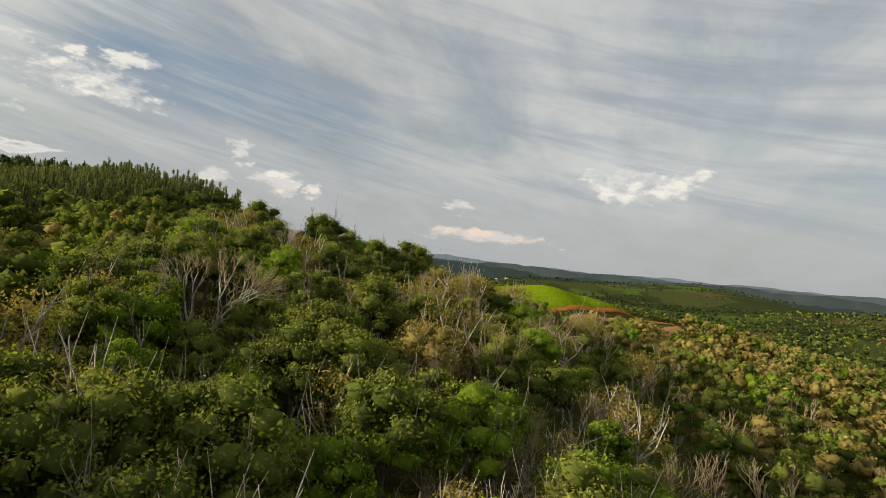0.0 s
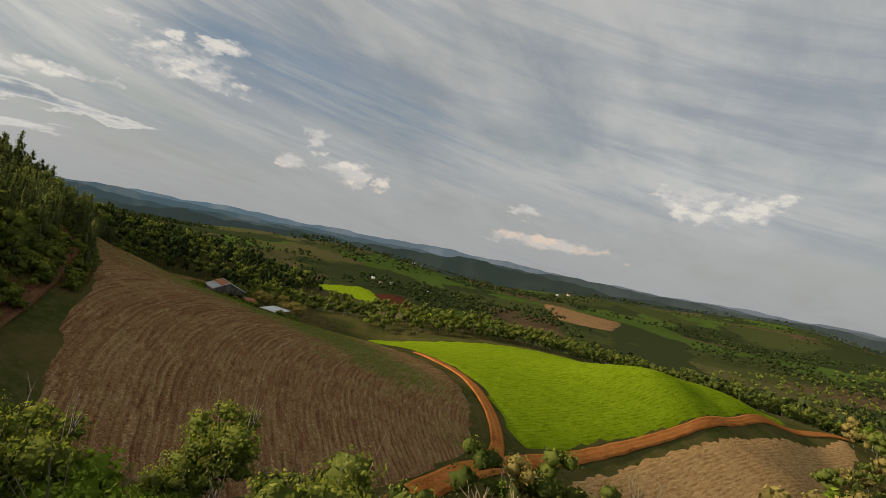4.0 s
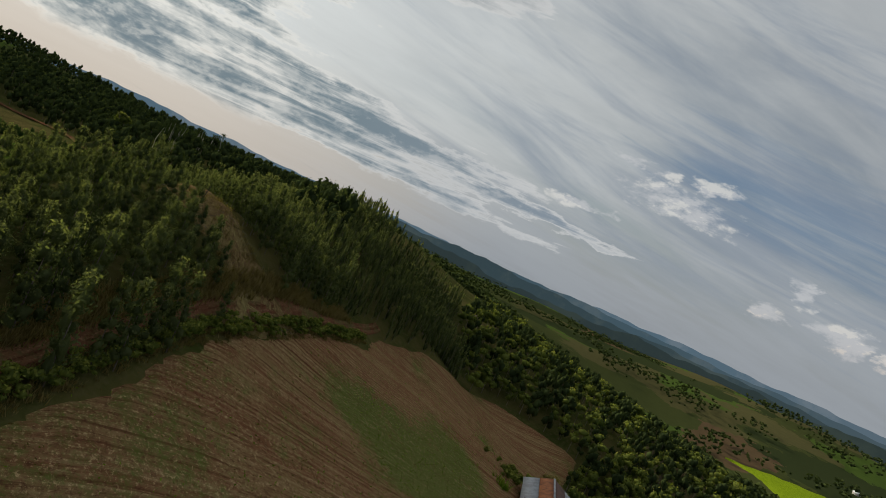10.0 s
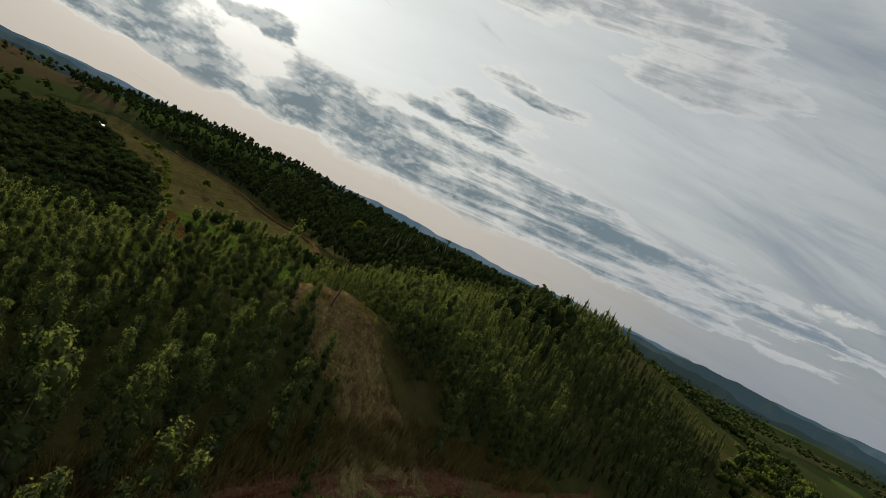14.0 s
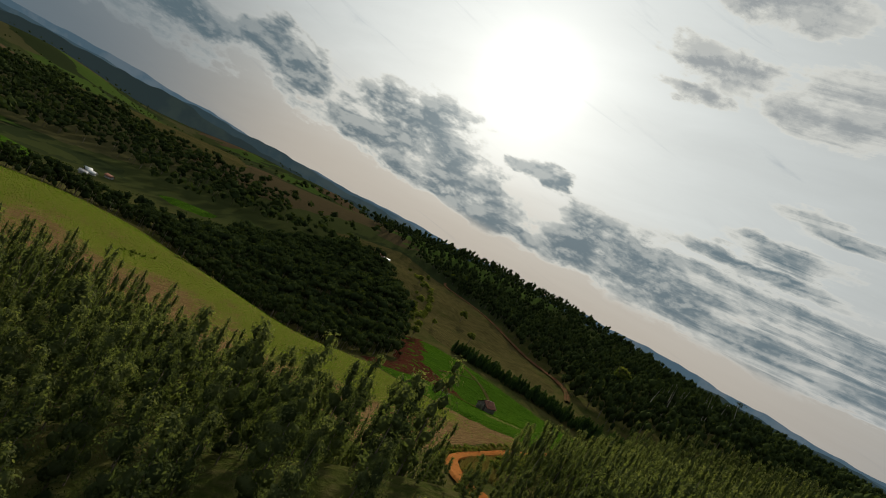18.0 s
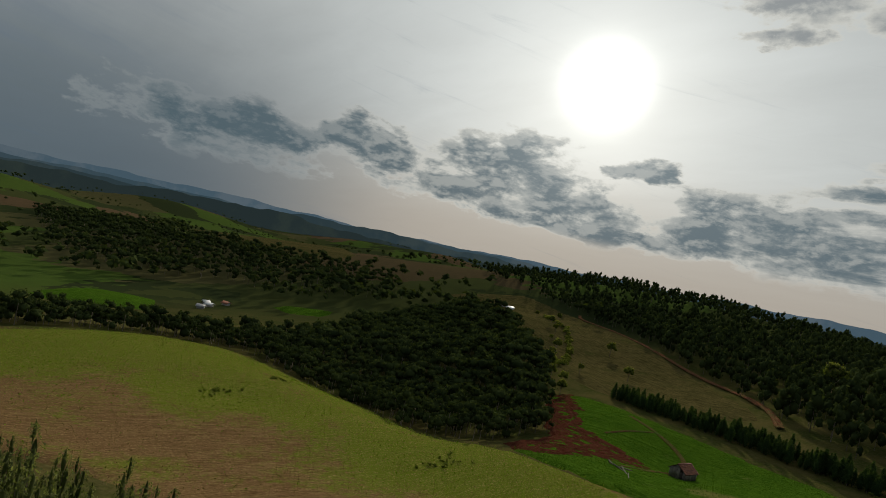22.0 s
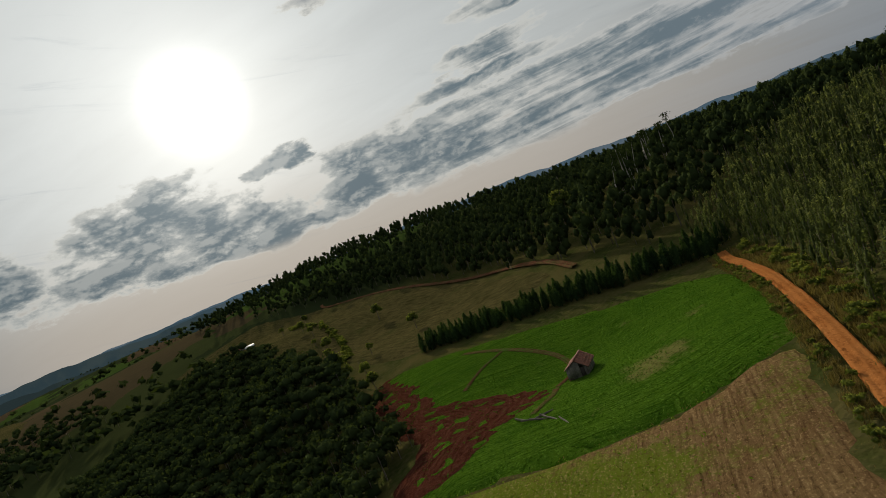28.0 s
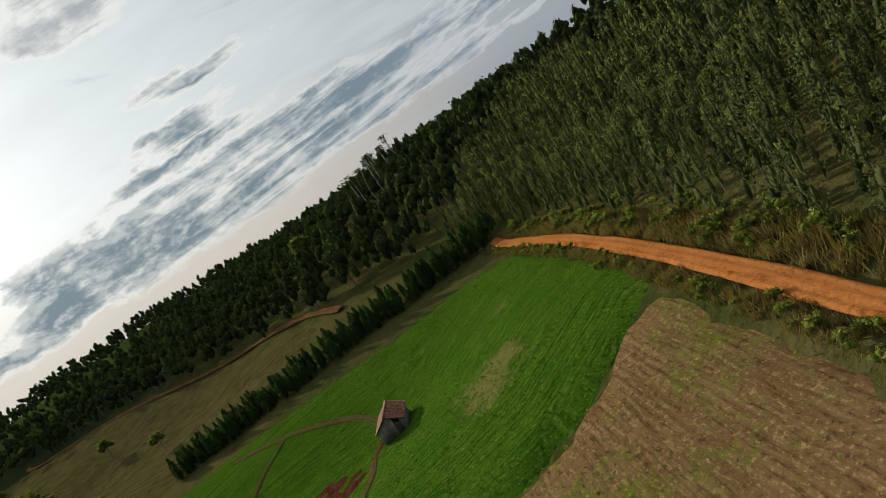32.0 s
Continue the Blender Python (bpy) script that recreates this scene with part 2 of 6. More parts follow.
build_sky()
lamp = bpy.data.lights.new("sun", "SUN")
lamp.energy = 3.6
lamp.angle = radians(2.0)
lamp.color = (1.0, 0.9, 0.76)
sun_lamp = new("sun", lamp)
sun_lamp.matrix_world = look(SUN * 400, (0, 0, 0))

# ---------------------------------------------------------------- materials
def material(name):
    mat = bpy.data.materials.new(name)
    mat.use_nodes = True
    n = Nodes(mat.node_tree)
    out = n.add("ShaderNodeOutputMaterial")
    bsdf = n.add("ShaderNodeBsdfPrincipled")
    n.link(bsdf.outputs[0], out.inputs[0])
    return mat, n, bsdf, out


def place_vec(n):
    """The place in units of the plan."""
    return n.vm("MULTIPLY", n.add("ShaderNodeNewGeometry").outputs["Position"], (1 / K, 1 / K, 1 / K))


def bumped(n, bsdf, height, strength, distance):
    b = n.add("ShaderNodeBump")
    b.inputs["Strength"].default_value = strength
    b.inputs["Distance"].default_value = distance * K
    n.link(height, b.inputs["Height"])
    n.link(b.outputs[0], bsdf.inputs["Normal"])


def plain(name, colour, rough=0.7, metal=0.0, vary=0.25, scale=3.0, second=None):
    """A worn surface: a colour that drifts at two scales, with fine relief."""
    mat, n, bsdf, _ = material(name)
    p = n.add("ShaderNodeTexCoord").outputs["Object"]
    a, b = n.noise(p, scale, 6), n.noise(p, scale * 7, 5)
    c2 = second or tuple(v * 0.55 for v in colour)
    f = n.ramp(n.m("ADD", n.m("MULTIPLY", a, 0.6), n.m("MULTIPLY", b, 0.4)), 0.35, 0.66)
    col = n.mix(f, rgb(*c2), rgb(*colour))
    rnd = n.add("ShaderNodeObjectInfo").outputs["Random"]
    col = n.mix(1.0, col, n.vec(*[n.m("ADD", 1 - vary / 2, n.m("MULTIPLY", rnd, vary))] * 3), "MULTIPLY")
    n.link(col, bsdf.inputs["Base Color"])
    bsdf.inputs["Roughness"].default_value = rough
    bsdf.inputs["Metallic"].default_value = metal
    bumped(n, bsdf, b, 0.3, 0.02)
    return mat


def leaf_material(name, dark, light, sunlit_tip, glow=0.28, rough=0.75):
    """Leaves: tone by tree (attribute tint and object), by leaf, and paler towards the top of the crown: attribute
    young also paints in the sun there.
    """
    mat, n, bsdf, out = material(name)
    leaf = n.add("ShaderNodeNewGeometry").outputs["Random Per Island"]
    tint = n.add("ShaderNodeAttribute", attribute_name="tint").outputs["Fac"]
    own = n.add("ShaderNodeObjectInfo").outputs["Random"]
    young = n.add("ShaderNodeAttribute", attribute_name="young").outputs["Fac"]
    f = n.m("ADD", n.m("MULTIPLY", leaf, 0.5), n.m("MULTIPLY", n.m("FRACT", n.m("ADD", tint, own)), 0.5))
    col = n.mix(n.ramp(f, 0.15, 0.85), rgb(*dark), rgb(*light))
    # sun on the crown's top put into the colour, along with fresh growth
    col = n.mix(n.m("MULTIPLY", n.ramp(young, 0.35, 1.0), n.m("ADD", 0.35, n.m("MULTIPLY", leaf, 0.65))), col, rgb(*sunlit_tip))
    n.link(col, bsdf.inputs["Base Color"])
    bsdf.inputs["Roughness"].default_value = rough
    bsdf.inputs["Specular IOR Level"].default_value = 0.0
    tr = n.add("ShaderNodeBsdfTranslucent")
    n.link(n.mix(1.0, col, rgb(1.2, 1.28, 0.55), "MULTIPLY"), tr.inputs[0])
    mx = n.add("ShaderNodeMixShader")
    mx.inputs[0].default_value = glow
    n.link(bsdf.outputs[0], mx.inputs[1])
    n.link(tr.outputs[0], mx.inputs[2])
    n.link(mx.outputs[0], out.inputs[0])
    return mat


def ground_material():
    """Rough grass and scrub; beyond the near fields a patchwork of meadow, crop, fallow and woodland floor."""
    mat, n, bsdf, _ = material("countryside")
    p = place_vec(n)
    x, y, z = n.xyz(p)
    fine, mid, broad = n.noise(p, 1.3, 6), n.noise(p, 0.11, 6), n.noise(p, 0.012, 5)
    grass = n.mix(n.ramp(mid, 0.35, 0.65), rgb(0.045, 0.056, 0.013), rgb(0.09, 0.078, 0.025))
    grass = n.mix(n.m("MULTIPLY", n.ramp(fine, 0.4, 0.7), 0.5), grass, rgb(0.115, 0.095, 0.04))
    vor = n.add("ShaderNodeTexVoronoi")
    flat = n.vec(n.m("ADD", x, n.m("MULTIPLY", broad, 260.0)), n.m("ADD", n.m("MULTIPLY", y, 0.7), n.m("MULTIPLY", mid, 50.0)), 0.0)
    n.link(flat, vor.inputs["Vector"])
    vor.inputs["Scale"].default_value = 0.0085
    pick = n.xyz(vor.outputs["Color"])[0]
    crop = n.mix(n.ramp(pick, 0.18, 0.2), rgb(0.075, 0.12, 0.022), rgb(0.06, 0.07, 0.022))
    crop = n.mix(n.ramp(pick, 0.44, 0.46), crop, rgb(0.12, 0.076, 0.042))
    crop = n.mix(n.ramp(pick, 0.52, 0.54), crop, rgb(0.035, 0.046, 0.017))
    crop = n.mix(n.ramp(pick, 0.86, 0.88), crop, rgb(0.1, 0.09, 0.036))
    crop = n.mix(n.m("MULTIPLY", mid, 0.5), crop, rgb(0.03, 0.038, 0.016))
    dx, dy = n.m("ADD", x, 100.0), n.m("SUBTRACT", y, 150.0)
    far = n.m("SQRT", n.m("ADD", n.m("MULTIPLY", dx, dx), n.m("MULTIPLY", dy, dy)))
    col = n.mix(n.ramp(far, 230.0, 330.0), grass, crop)
    n.link(col, bsdf.inputs["Base Color"])
    bsdf.inputs["Roughness"].default_value = 0.95
    bsdf.inputs["Specular IOR Level"].default_value = 0.0
    bumped(n, bsdf, n.m("ADD", fine, n.m("MULTIPLY", mid, 2.0)), 0.8, 0.35)
    return mat


def field_material(name, base, other, row_colour, row_width, row_amount, patch=None, patch_scale=0.03, patch_from=0.55, warp=0.5, rough=0.16):
    """A field: streaks that run with its furrows (attributes row and along, in metres), blotches, crumbs of soil and straw."""
    mat, n, bsdf, _ = material(name)
    p = place_vec(n)
    row = n.add("ShaderNodeAttribute", attribute_name="row").outputs["Fac"]
    along = n.add("ShaderNodeAttribute", attribute_name="along").outputs["Fac"]
    fine, mid, broad = n.noise(p, 2.8, 8, 0.72), n.noise(p, 0.3, 6), n.noise(p, patch_scale, 5)
    wob = n.m("ADD", row, n.m("MULTIPLY", n.m("SUBTRACT", mid, 0.5), warp))
    streak = n.noise(n.vec(n.m("DIVIDE", wob, row_width), n.m("MULTIPLY", along, 0.16), 0.0), 1.7, 8, 0.78)
    swath = n.noise(n.vec(n.m("DIVIDE", wob, row_width * 5), n.m("MULTIPLY", along, 0.06), 4.0), 1.5, 6, 0.65)
    wave = n.m("SINE", n.m("MULTIPLY", wob, 2 * math.pi / row_width))
    col = n.mix(n.ramp(n.m("ADD", n.m("MULTIPLY", mid, 0.4), n.m("MULTIPLY", swath, 0.6)), 0.38, 0.62), rgb(*base), rgb(*other))
    lines = n.m("ADD", n.m("MULTIPLY", streak, 0.8), n.m("ADD", n.m("MULTIPLY", wave, 0.035), n.m("MULTIPLY", fine, 0.2)))
    col = n.mix(n.m("MULTIPLY", n.ramp(lines, 0.47, 0.62), row_amount), col, rgb(*row_colour))
    col = n.mix(n.m("MULTIPLY", n.ramp(lines, 0.48, 0.38), 0.75), col, rgb(*[v * 0.5 for v in base]))
    if patch:
        blot = n.m("ADD", n.m("MULTIPLY", n.noise(p, patch_scale * 1.7, 7, 0.62, 0.4), 0.72), n.m("ADD", n.m("MULTIPLY", fine, 0.16), n.m("MULTIPLY", streak, 0.12)))
        blot = n.m("ADD", blot, n.m("MULTIPLY", n.add("ShaderNodeAttribute", attribute_name="weed").outputs["Fac"], 0.21))
        blot = n.m("ADD", blot, n.m("MULTIPLY", n.m("SUBTRACT", n.noise(p, 0.9, 7, 0.78), 0.5), 0.42))
        col = n.mix(n.ramp(blot, patch_from, patch_from + 0.14, 0.0, 0.85), col, rgb(*patch))
    crumbs = n.ramp(n.m("ADD", n.m("MULTIPLY", n.noise(p, 4.2, 5, 0.8), 0.7), n.m("MULTIPLY", streak, 0.3)), 0.52, 0.6)
    col = n.mix(n.m("MULTIPLY", crumbs, 0.55), col, rgb(*[min(1, v * 1.7) for v in row_colour]))
    col = n.mix(n.m("MULTIPLY", n.ramp(fine, 0.5, 0.32), 0.6), col, rgb(*[v * 0.4 for v in base]))
    n.link(col, bsdf.inputs["Base Color"])
    bsdf.inputs["Roughness"].default_value = 0.95
    bsdf.inputs["Specular IOR Level"].default_value = 0.0
    bumped(n, bsdf, n.m("ADD", n.m("MULTIPLY", streak, 1.0), n.m("MULTIPLY", fine, 1.3)), 0.6, rough)
    return mat


M_GROUND = ground_material()
M_STUBBLE = field_material("stubble_brown", (0.185, 0.082, 0.04), (0.225, 0.14, 0.062), (0.34, 0.24, 0.12), 0.7, 0.5, (0.09, 0.125, 0.025), 0.03, 0.555)
M_STRAW = field_material("stubble_straw", (0.15, 0.085, 0.036), (0.19, 0.12, 0.05), (0.27, 0.18, 0.085), 0.5, 0.45, (0.115, 0.16, 0.012), 0.025, 0.515)
M_CROP = field_material("young_crop", (0.032, 0.08, 0.006), (0.056, 0.115, 0.009), (0.088, 0.155, 0.017), 0.5, 0.5, (0.16, 0.14, 0.045), 0.05, 0.59)
M_OATS = field_material("bright_crop", (0.15, 0.22, 0.008), (0.19, 0.27, 0.012), (0.23, 0.31, 0.02), 0.9, 0.35, (0.14, 0.16, 0.04), 0.025, 0.6)
M_MAIZE = field_material("dry_maize", (0.3, 0.17, 0.07), (0.37, 0.22, 0.09), (0.44, 0.3, 0.14), 0.9, 0.75, None)
M_SOIL = field_material("turned_soil", (0.06, 0.019, 0.011), (0.085, 0.028, 0.016), (0.1, 0.042, 0.026), 1.1, 0.5, (0.07, 0.05, 0.03), 0.12, 0.6, 3.0, 0.3)
M_ROAD = field_material("red_earth", (0.36, 0.125, 0.032), (0.42, 0.16, 0.045), (0.36, 0.145, 0.045), 1.55, 0.35, (0.3, 0.11, 0.04), 0.2, 0.6, 0.3)
M_TRACK = field_material("dull_red_earth", (0.12, 0.05, 0.026), (0.17, 0.078, 0.04), (0.2, 0.11, 0.06), 0.8, 0.4, (0.1, 0.095, 0.034), 0.15, 0.47, 0.3)
M_RUT = field_material("wheel_rut", (0.1, 0.05, 0.022), (0.09, 0.1, 0.025), (0.13, 0.08, 0.04), 0.45, 0.4, (0.06, 0.13, 0.02), 0.3, 0.5, 0.1)
M_PASTURE = field_material("dry_pasture", (0.06, 0.055, 0.018), (0.095, 0.078, 0.028), (0.115, 0.09, 0.036), 2.6, 0.35, (0.042, 0.052, 0.013), 0.04, 0.52)
M_BRUSH = field_material("cut_brush", (0.15, 0.09, 0.04), (0.2, 0.15, 0.06), (0.26, 0.2, 0.09), 0.9, 0.4, (0.19, 0.17, 0.06), 0.06, 0.52, 3.0)
M_BARK = plain("bark", (0.2, 0.16, 0.12), 0.9, vary=0.4, scale=2.0)
M_PALE = plain("pale_bark", (0.56, 0.52, 0.46), 0.85, vary=0.3, scale=2.0, second=(0.28, 0.24, 0.2))
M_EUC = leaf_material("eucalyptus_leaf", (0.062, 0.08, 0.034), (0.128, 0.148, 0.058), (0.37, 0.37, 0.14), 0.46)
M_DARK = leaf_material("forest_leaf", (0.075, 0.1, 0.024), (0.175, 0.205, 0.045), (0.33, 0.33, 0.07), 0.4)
# darker copy of the forest leaf, with the backlit woods' shade in its colour
M_WOOD_SHADED = leaf_material("shaded_woodland_leaf", (0.028, 0.041, 0.016), (0.055, 0.075, 0.025), (0.082, 0.102, 0.03), 0.18)
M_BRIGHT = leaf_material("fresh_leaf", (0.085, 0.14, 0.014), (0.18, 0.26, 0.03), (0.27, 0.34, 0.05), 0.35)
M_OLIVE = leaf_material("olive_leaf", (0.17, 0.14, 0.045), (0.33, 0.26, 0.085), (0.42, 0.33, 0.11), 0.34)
M_TWIG = leaf_material("bare_twig", (0.26, 0.2, 0.12), (0.42, 0.33, 0.21), (0.46, 0.37, 0.25), 0.1, 0.9)
M_GRASS = leaf_material("long_grass", (0.11, 0.085, 0.03), (0.22, 0.165, 0.065), (0.28, 0.21, 0.085), 0.3, 0.9)
M_PINE = leaf_material("young_pine_leaf", (0.03, 0.055, 0.02), (0.06, 0.1, 0.032), (0.1, 0.15, 0.045))
M_CROPLEAF = leaf_material("crop_leaf", (0.022, 0.06, 0.006), (0.065, 0.13, 0.012), (0.07, 0.145, 0.02), 0.3)
M_MEADOW = field_material("patchy_meadow", (0.12, 0.085, 0.04), (0.09, 0.1, 0.03), (0.15, 0.12, 0.06), 3.0, 0.35, (0.075, 0.17, 0.02), 0.018, 0.5, 3.0)

# ---------------------------------------------------------------- the lie of the land
# broad swells, knolls and small humps: centre and height in metres
BASE = 62
WESTERN_SWELLS = [
    (-760, -350, 12.2), (-760, -130, 25.3), (-760, 90, 24.6), (-760, 310, 24.8), (-760, 530, 22.5), (-760, 750, 10.5),
    (-540, -350, 16.6), (-540, -130, 15.9), (-540, 90, 41.8), (-540, 310, 16.8), (-540, 530, 19.7), (-540, 750, 6.3),
    (-320, -350, -2.4), (-320, -130, 1.2), (-320, 90, -7.9), (-320, 310, 39.8), (-320, 530, 2.2), (-320, 750, -27.9),
]
EASTERN_SWELLS = [
    (-100, -350, 2.6), (-100, -130, -3.2), (-100, 90, 38.4), (-100, 310, 13.0), (-100, 530, -7.5), (-100, 750, -7.6),
    (120, -350, -0.6), (120, -130, -6.5), (120, 90, -8.4), (120, 310, 20.0), (120, 530, -15.9), (120, 750, -19.2),
    (340, -350, -8.6), (340, -130, -9.4), (340, 90, -12.5), (340, 310, -15.3), (340, 530, -8.9), (340, 750, -12.1),
]
KNOLLS = [
    (-92, 168, 8.0), (-44, 221, -2.9), (-90, 260, -11.0), (-172, 128, -3.5), (-170, 240, 8.3), (62, 240, 7.6),
    (-60, 300, -8.7), (-223, 71, -4.5), (100, 216, -8.1), (-138, 213, 5.3), (-130, 260, -8.6), (-277, 318, 7.3),
    (-140, 130, -5.6), (-200, 260, 7.4), (150, 150, -6.3), (-276, 98, 5.8), (-216, 184, -3.1), (-212, 100, -6.4),
    (-60, 130, 3.8), (30, 160, -3.3), (-74, 196, -4.3), (114, 277, 3.5), (0, 30, -3.6), (-130, 80, -3.1),
    (-34, 243, -6.2), (60, 60, -3.0), (-166, 170, -1.6), (-62, 80, -1.9), (-116, 205, 3.6), (-110, 40, -1.8),
    (-193, 321, -1.7), (-72, 226, -3.8), (-21, 200, -2.0),
]
HUMPS = [
    (-98, 172, 3.5), (-112, 158, -4.1), (-79, 182, -2.3), (30, 228, 1.6), (-84, 160, -1.4), (-13, 78, -2.4),
    (-195, 114, -1.7), (-235, 126, 1.5), (-90, 260, -1.5), (-162, 90, -1.5), (-5, 118, -1.5), (-100, 201, -1.9),
    (-130, 260, -1.4), (-21, 92, 1.5), (-140, 130, 1.3), (-170, 240, 1.3), (75, 252, 1.4), (-60, 130, 1.2),
    (60, 230, -3.0), (48, 232, 3.3), (-34, 243, -1.1), (-110, 130, 0.9), (40, 262, -1.1), (-94, 217, 1.3),
    (-120, 187, 1.0), (50, 154, -1.0), (-93, 169, 2.2),
]
PASTURE_HILL = [(-370, 48, 9.0), (-330, 68, 8.0), (-310, 212, 6.0), (-385, 145, 5.0)]
HOLLOWS = [(-110, 213, -4.2), (-99, 224, -3.0), (-206, 155.0, -2.7), (-216, 150, -0.8), (-170, 222, 2.0), (-205, 231, 2.0)]


def height(x, y):
    """Height of the ground at x, y (numbers or arrays)."""
    x, y = np.asarray(x, float), np.asarray(y, float)
    h = BASE + 0.0 * x
    for bumps, wide in ((WESTERN_SWELLS + EASTERN_SWELLS, 130.0), (PASTURE_HILL, 34.0), (KNOLLS, 22.0), (HUMPS + HOLLOWS, 10.0)):
        for cx, cy, up in bumps:
            h = h + up * np.exp(-((x - cx) ** 2 + (y - cy) ** 2) / (2 * wide**2))
    # rolling hills farther out, sinking towards the horizon behind the ranges
    out = np.hypot(x + 100, y - 150)
    far = np.clip((out - 600) / 900, 0, 1) ** 1.2 * np.clip((2300 - out) / 500, 0, 1)
    hills = 36 * np.sin(x / 270 + 1.3 * np.sin(y / 410)) * np.cos(y / 330 + 0.9 * np.sin(x / 520)) + 15 * np.sin(x / 122 + y / 175) * np.sin(y / 147 - x / 331 + 1)
    return h + far * (hills + 2) - 25 * np.clip((out - 1900) / 700, 0, 1)


def ground_z(x, y):
    return float(height(x, y))


def mesh_object(name, verts, faces, mats, parent=None, attrs=(), index=None, smooth=False):
    """One mesh from arrays of vertices and triangles (or quads); attrs: (name, values per vertex)."""
    verts, faces = np.asarray(verts, np.float32), np.asarray(faces, np.int32)
    me = bpy.data.meshes.new(name)
    k = faces.shape[1]
    me.vertices.add(len(verts))
    me.vertices.foreach_set("co", verts.ravel())
    me.loops.add(faces.size)
    me.loops.foreach_set("vertex_index", faces.ravel())
    me.polygons.add(len(faces))
    me.polygons.foreach_set("loop_start", np.arange(0, faces.size, k, dtype=np.int32))
    if index is not None:
        me.polygons.foreach_set("material_index", np.asarray(index, np.int32))
    if smooth:
        me.polygons.foreach_set("use_smooth", np.ones(len(faces), bool))
    for m in mats if isinstance(mats, (list, tuple)) else [mats]:
        me.materials.append(m)
    me.update(calc_edges=True)
    for an, av in attrs:
        at = me.attributes.new(an, "FLOAT", "POINT")
        at.data.foreach_set("value", np.asarray(av, np.float32).ravel())
    me.validate()
    ob = new(name, me)
    if parent is not None:
        ob.parent = parent
    return ob


def build_ground():
    """One sheet, fine under the flight and coarse towards the horizon."""
    count = 360
    u = np.linspace(-1, 1, count)
    s = 2740 * np.sinh(4.3 * u) / math.sinh(4.3)
    gx, gy = np.meshgrid(s - 110, s + 150)
    gz = height(gx, gy)
    rough = np.array([noise.noise((a * 0.11, b * 0.11, 3.0)) for a, b in zip(gx.ravel(), gy.ravel())]).reshape(gx.shape)
    gz = gz + rough * 0.25 - 0.12
    v = np.stack([gx, gy, gz], -1).reshape(-1, 3)
    i = np.arange(count * count).reshape(count, count)
    q = np.stack([i[:-1, :-1], i[:-1, 1:], i[1:, 1:], i[1:, :-1]], -1).reshape(-1, 4)
    ob = mesh_object("ground", v, q, M_GROUND, smooth=True)
    return tagged(ob, "rolling green and brown farmland reaching to the horizon", "ground", kind="structure")


build_ground()
# distant ranges beyond the farmland, so far off that they never shift; they glow, with haze painted in
def build_ranges():
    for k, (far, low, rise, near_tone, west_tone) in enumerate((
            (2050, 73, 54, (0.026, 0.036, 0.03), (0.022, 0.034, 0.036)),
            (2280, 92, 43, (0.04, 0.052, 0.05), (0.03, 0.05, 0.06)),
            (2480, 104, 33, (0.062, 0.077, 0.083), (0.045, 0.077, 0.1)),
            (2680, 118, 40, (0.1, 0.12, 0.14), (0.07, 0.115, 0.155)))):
        mat, n, bsdf, out = material("hazed_glow_range")
        # haze put into an emissive tone, paler and bluer on each farther ring
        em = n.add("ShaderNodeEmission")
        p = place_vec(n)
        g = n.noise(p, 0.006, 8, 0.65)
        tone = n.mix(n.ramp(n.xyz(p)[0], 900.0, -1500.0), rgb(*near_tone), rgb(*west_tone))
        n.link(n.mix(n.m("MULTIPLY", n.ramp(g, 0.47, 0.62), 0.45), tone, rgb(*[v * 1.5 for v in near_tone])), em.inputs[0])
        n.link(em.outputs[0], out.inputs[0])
        a = np.linspace(0, 2 * math.pi, 1441)
        west = 0.5 - 0.5 * np.cos(a - 2.6)
        west = 1 - west
        shape = 0.5 + 0.27 * np.sin(a * 5 + 1.7 * k) + 0.14 * np.sin(a * 13 + 2 * k) + 0.09 * np.sin(a * 37 + k) + 0.06 * np.sin(a * 61 + 3 * k) + 0.04 * np.sin(a * 127 + k) + 0.02 * np.sin(a * 233)
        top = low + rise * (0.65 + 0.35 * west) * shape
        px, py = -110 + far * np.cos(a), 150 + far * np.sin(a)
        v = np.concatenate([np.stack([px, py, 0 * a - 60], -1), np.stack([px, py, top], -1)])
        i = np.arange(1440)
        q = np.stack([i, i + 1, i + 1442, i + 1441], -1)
        tagged(mesh_object("backdrop", v, q, mat), "glowing range of hills along the horizon, painted hazy blue", "hills", kind="structure")


build_ranges()


# ---------------------------------------------------------------- fields and roads, laid over the ground
def smooth_outline(pts, step=1.5, wobble=0.35, seed=0):
    """A rounded closed outline through the corners given."""
    p = np.array(pts, float)
    k = len(p)
    out = []
    for i in range(k):
        a, b, c, d = p[(i - 1) % k], p[i], p[(i + 1) % k], p[(i + 2) % k]
        m = max(2, int(np.linalg.norm(c - b) / step))
        for t in np.linspace(0, 1, m, endpoint=False):
            cr = 0.5 * (2 * b + (c - a) * t + (2 * a - 5 * b + 4 * c - d) * t**2 + (3 * b - a - 3 * c + d) * t**3)
            out.append(0.55 * cr + 0.45 * (b + (c - b) * t))
    out = np.array(out)
    for i, q in enumerate(out):
        out[i] += wobble * np.array(noise.noise_vector((q[0] * 0.3, q[1] * 0.3, seed))[:2])
    return out


def inside(poly, x, y):
    poly = np.asarray(poly, float)
    hit = np.zeros(np.shape(x), bool)
    a, b = poly, np.roll(poly, -1, 0)
    for (x0, y0), (x1, y1) in zip(a, b):
        if y0 == y1:
            continue
        hit ^= ((y0 > y) != (y1 > y)) & (x < (x1 - x0) * (y - y0) / (y1 - y0) + x0)
    return hit


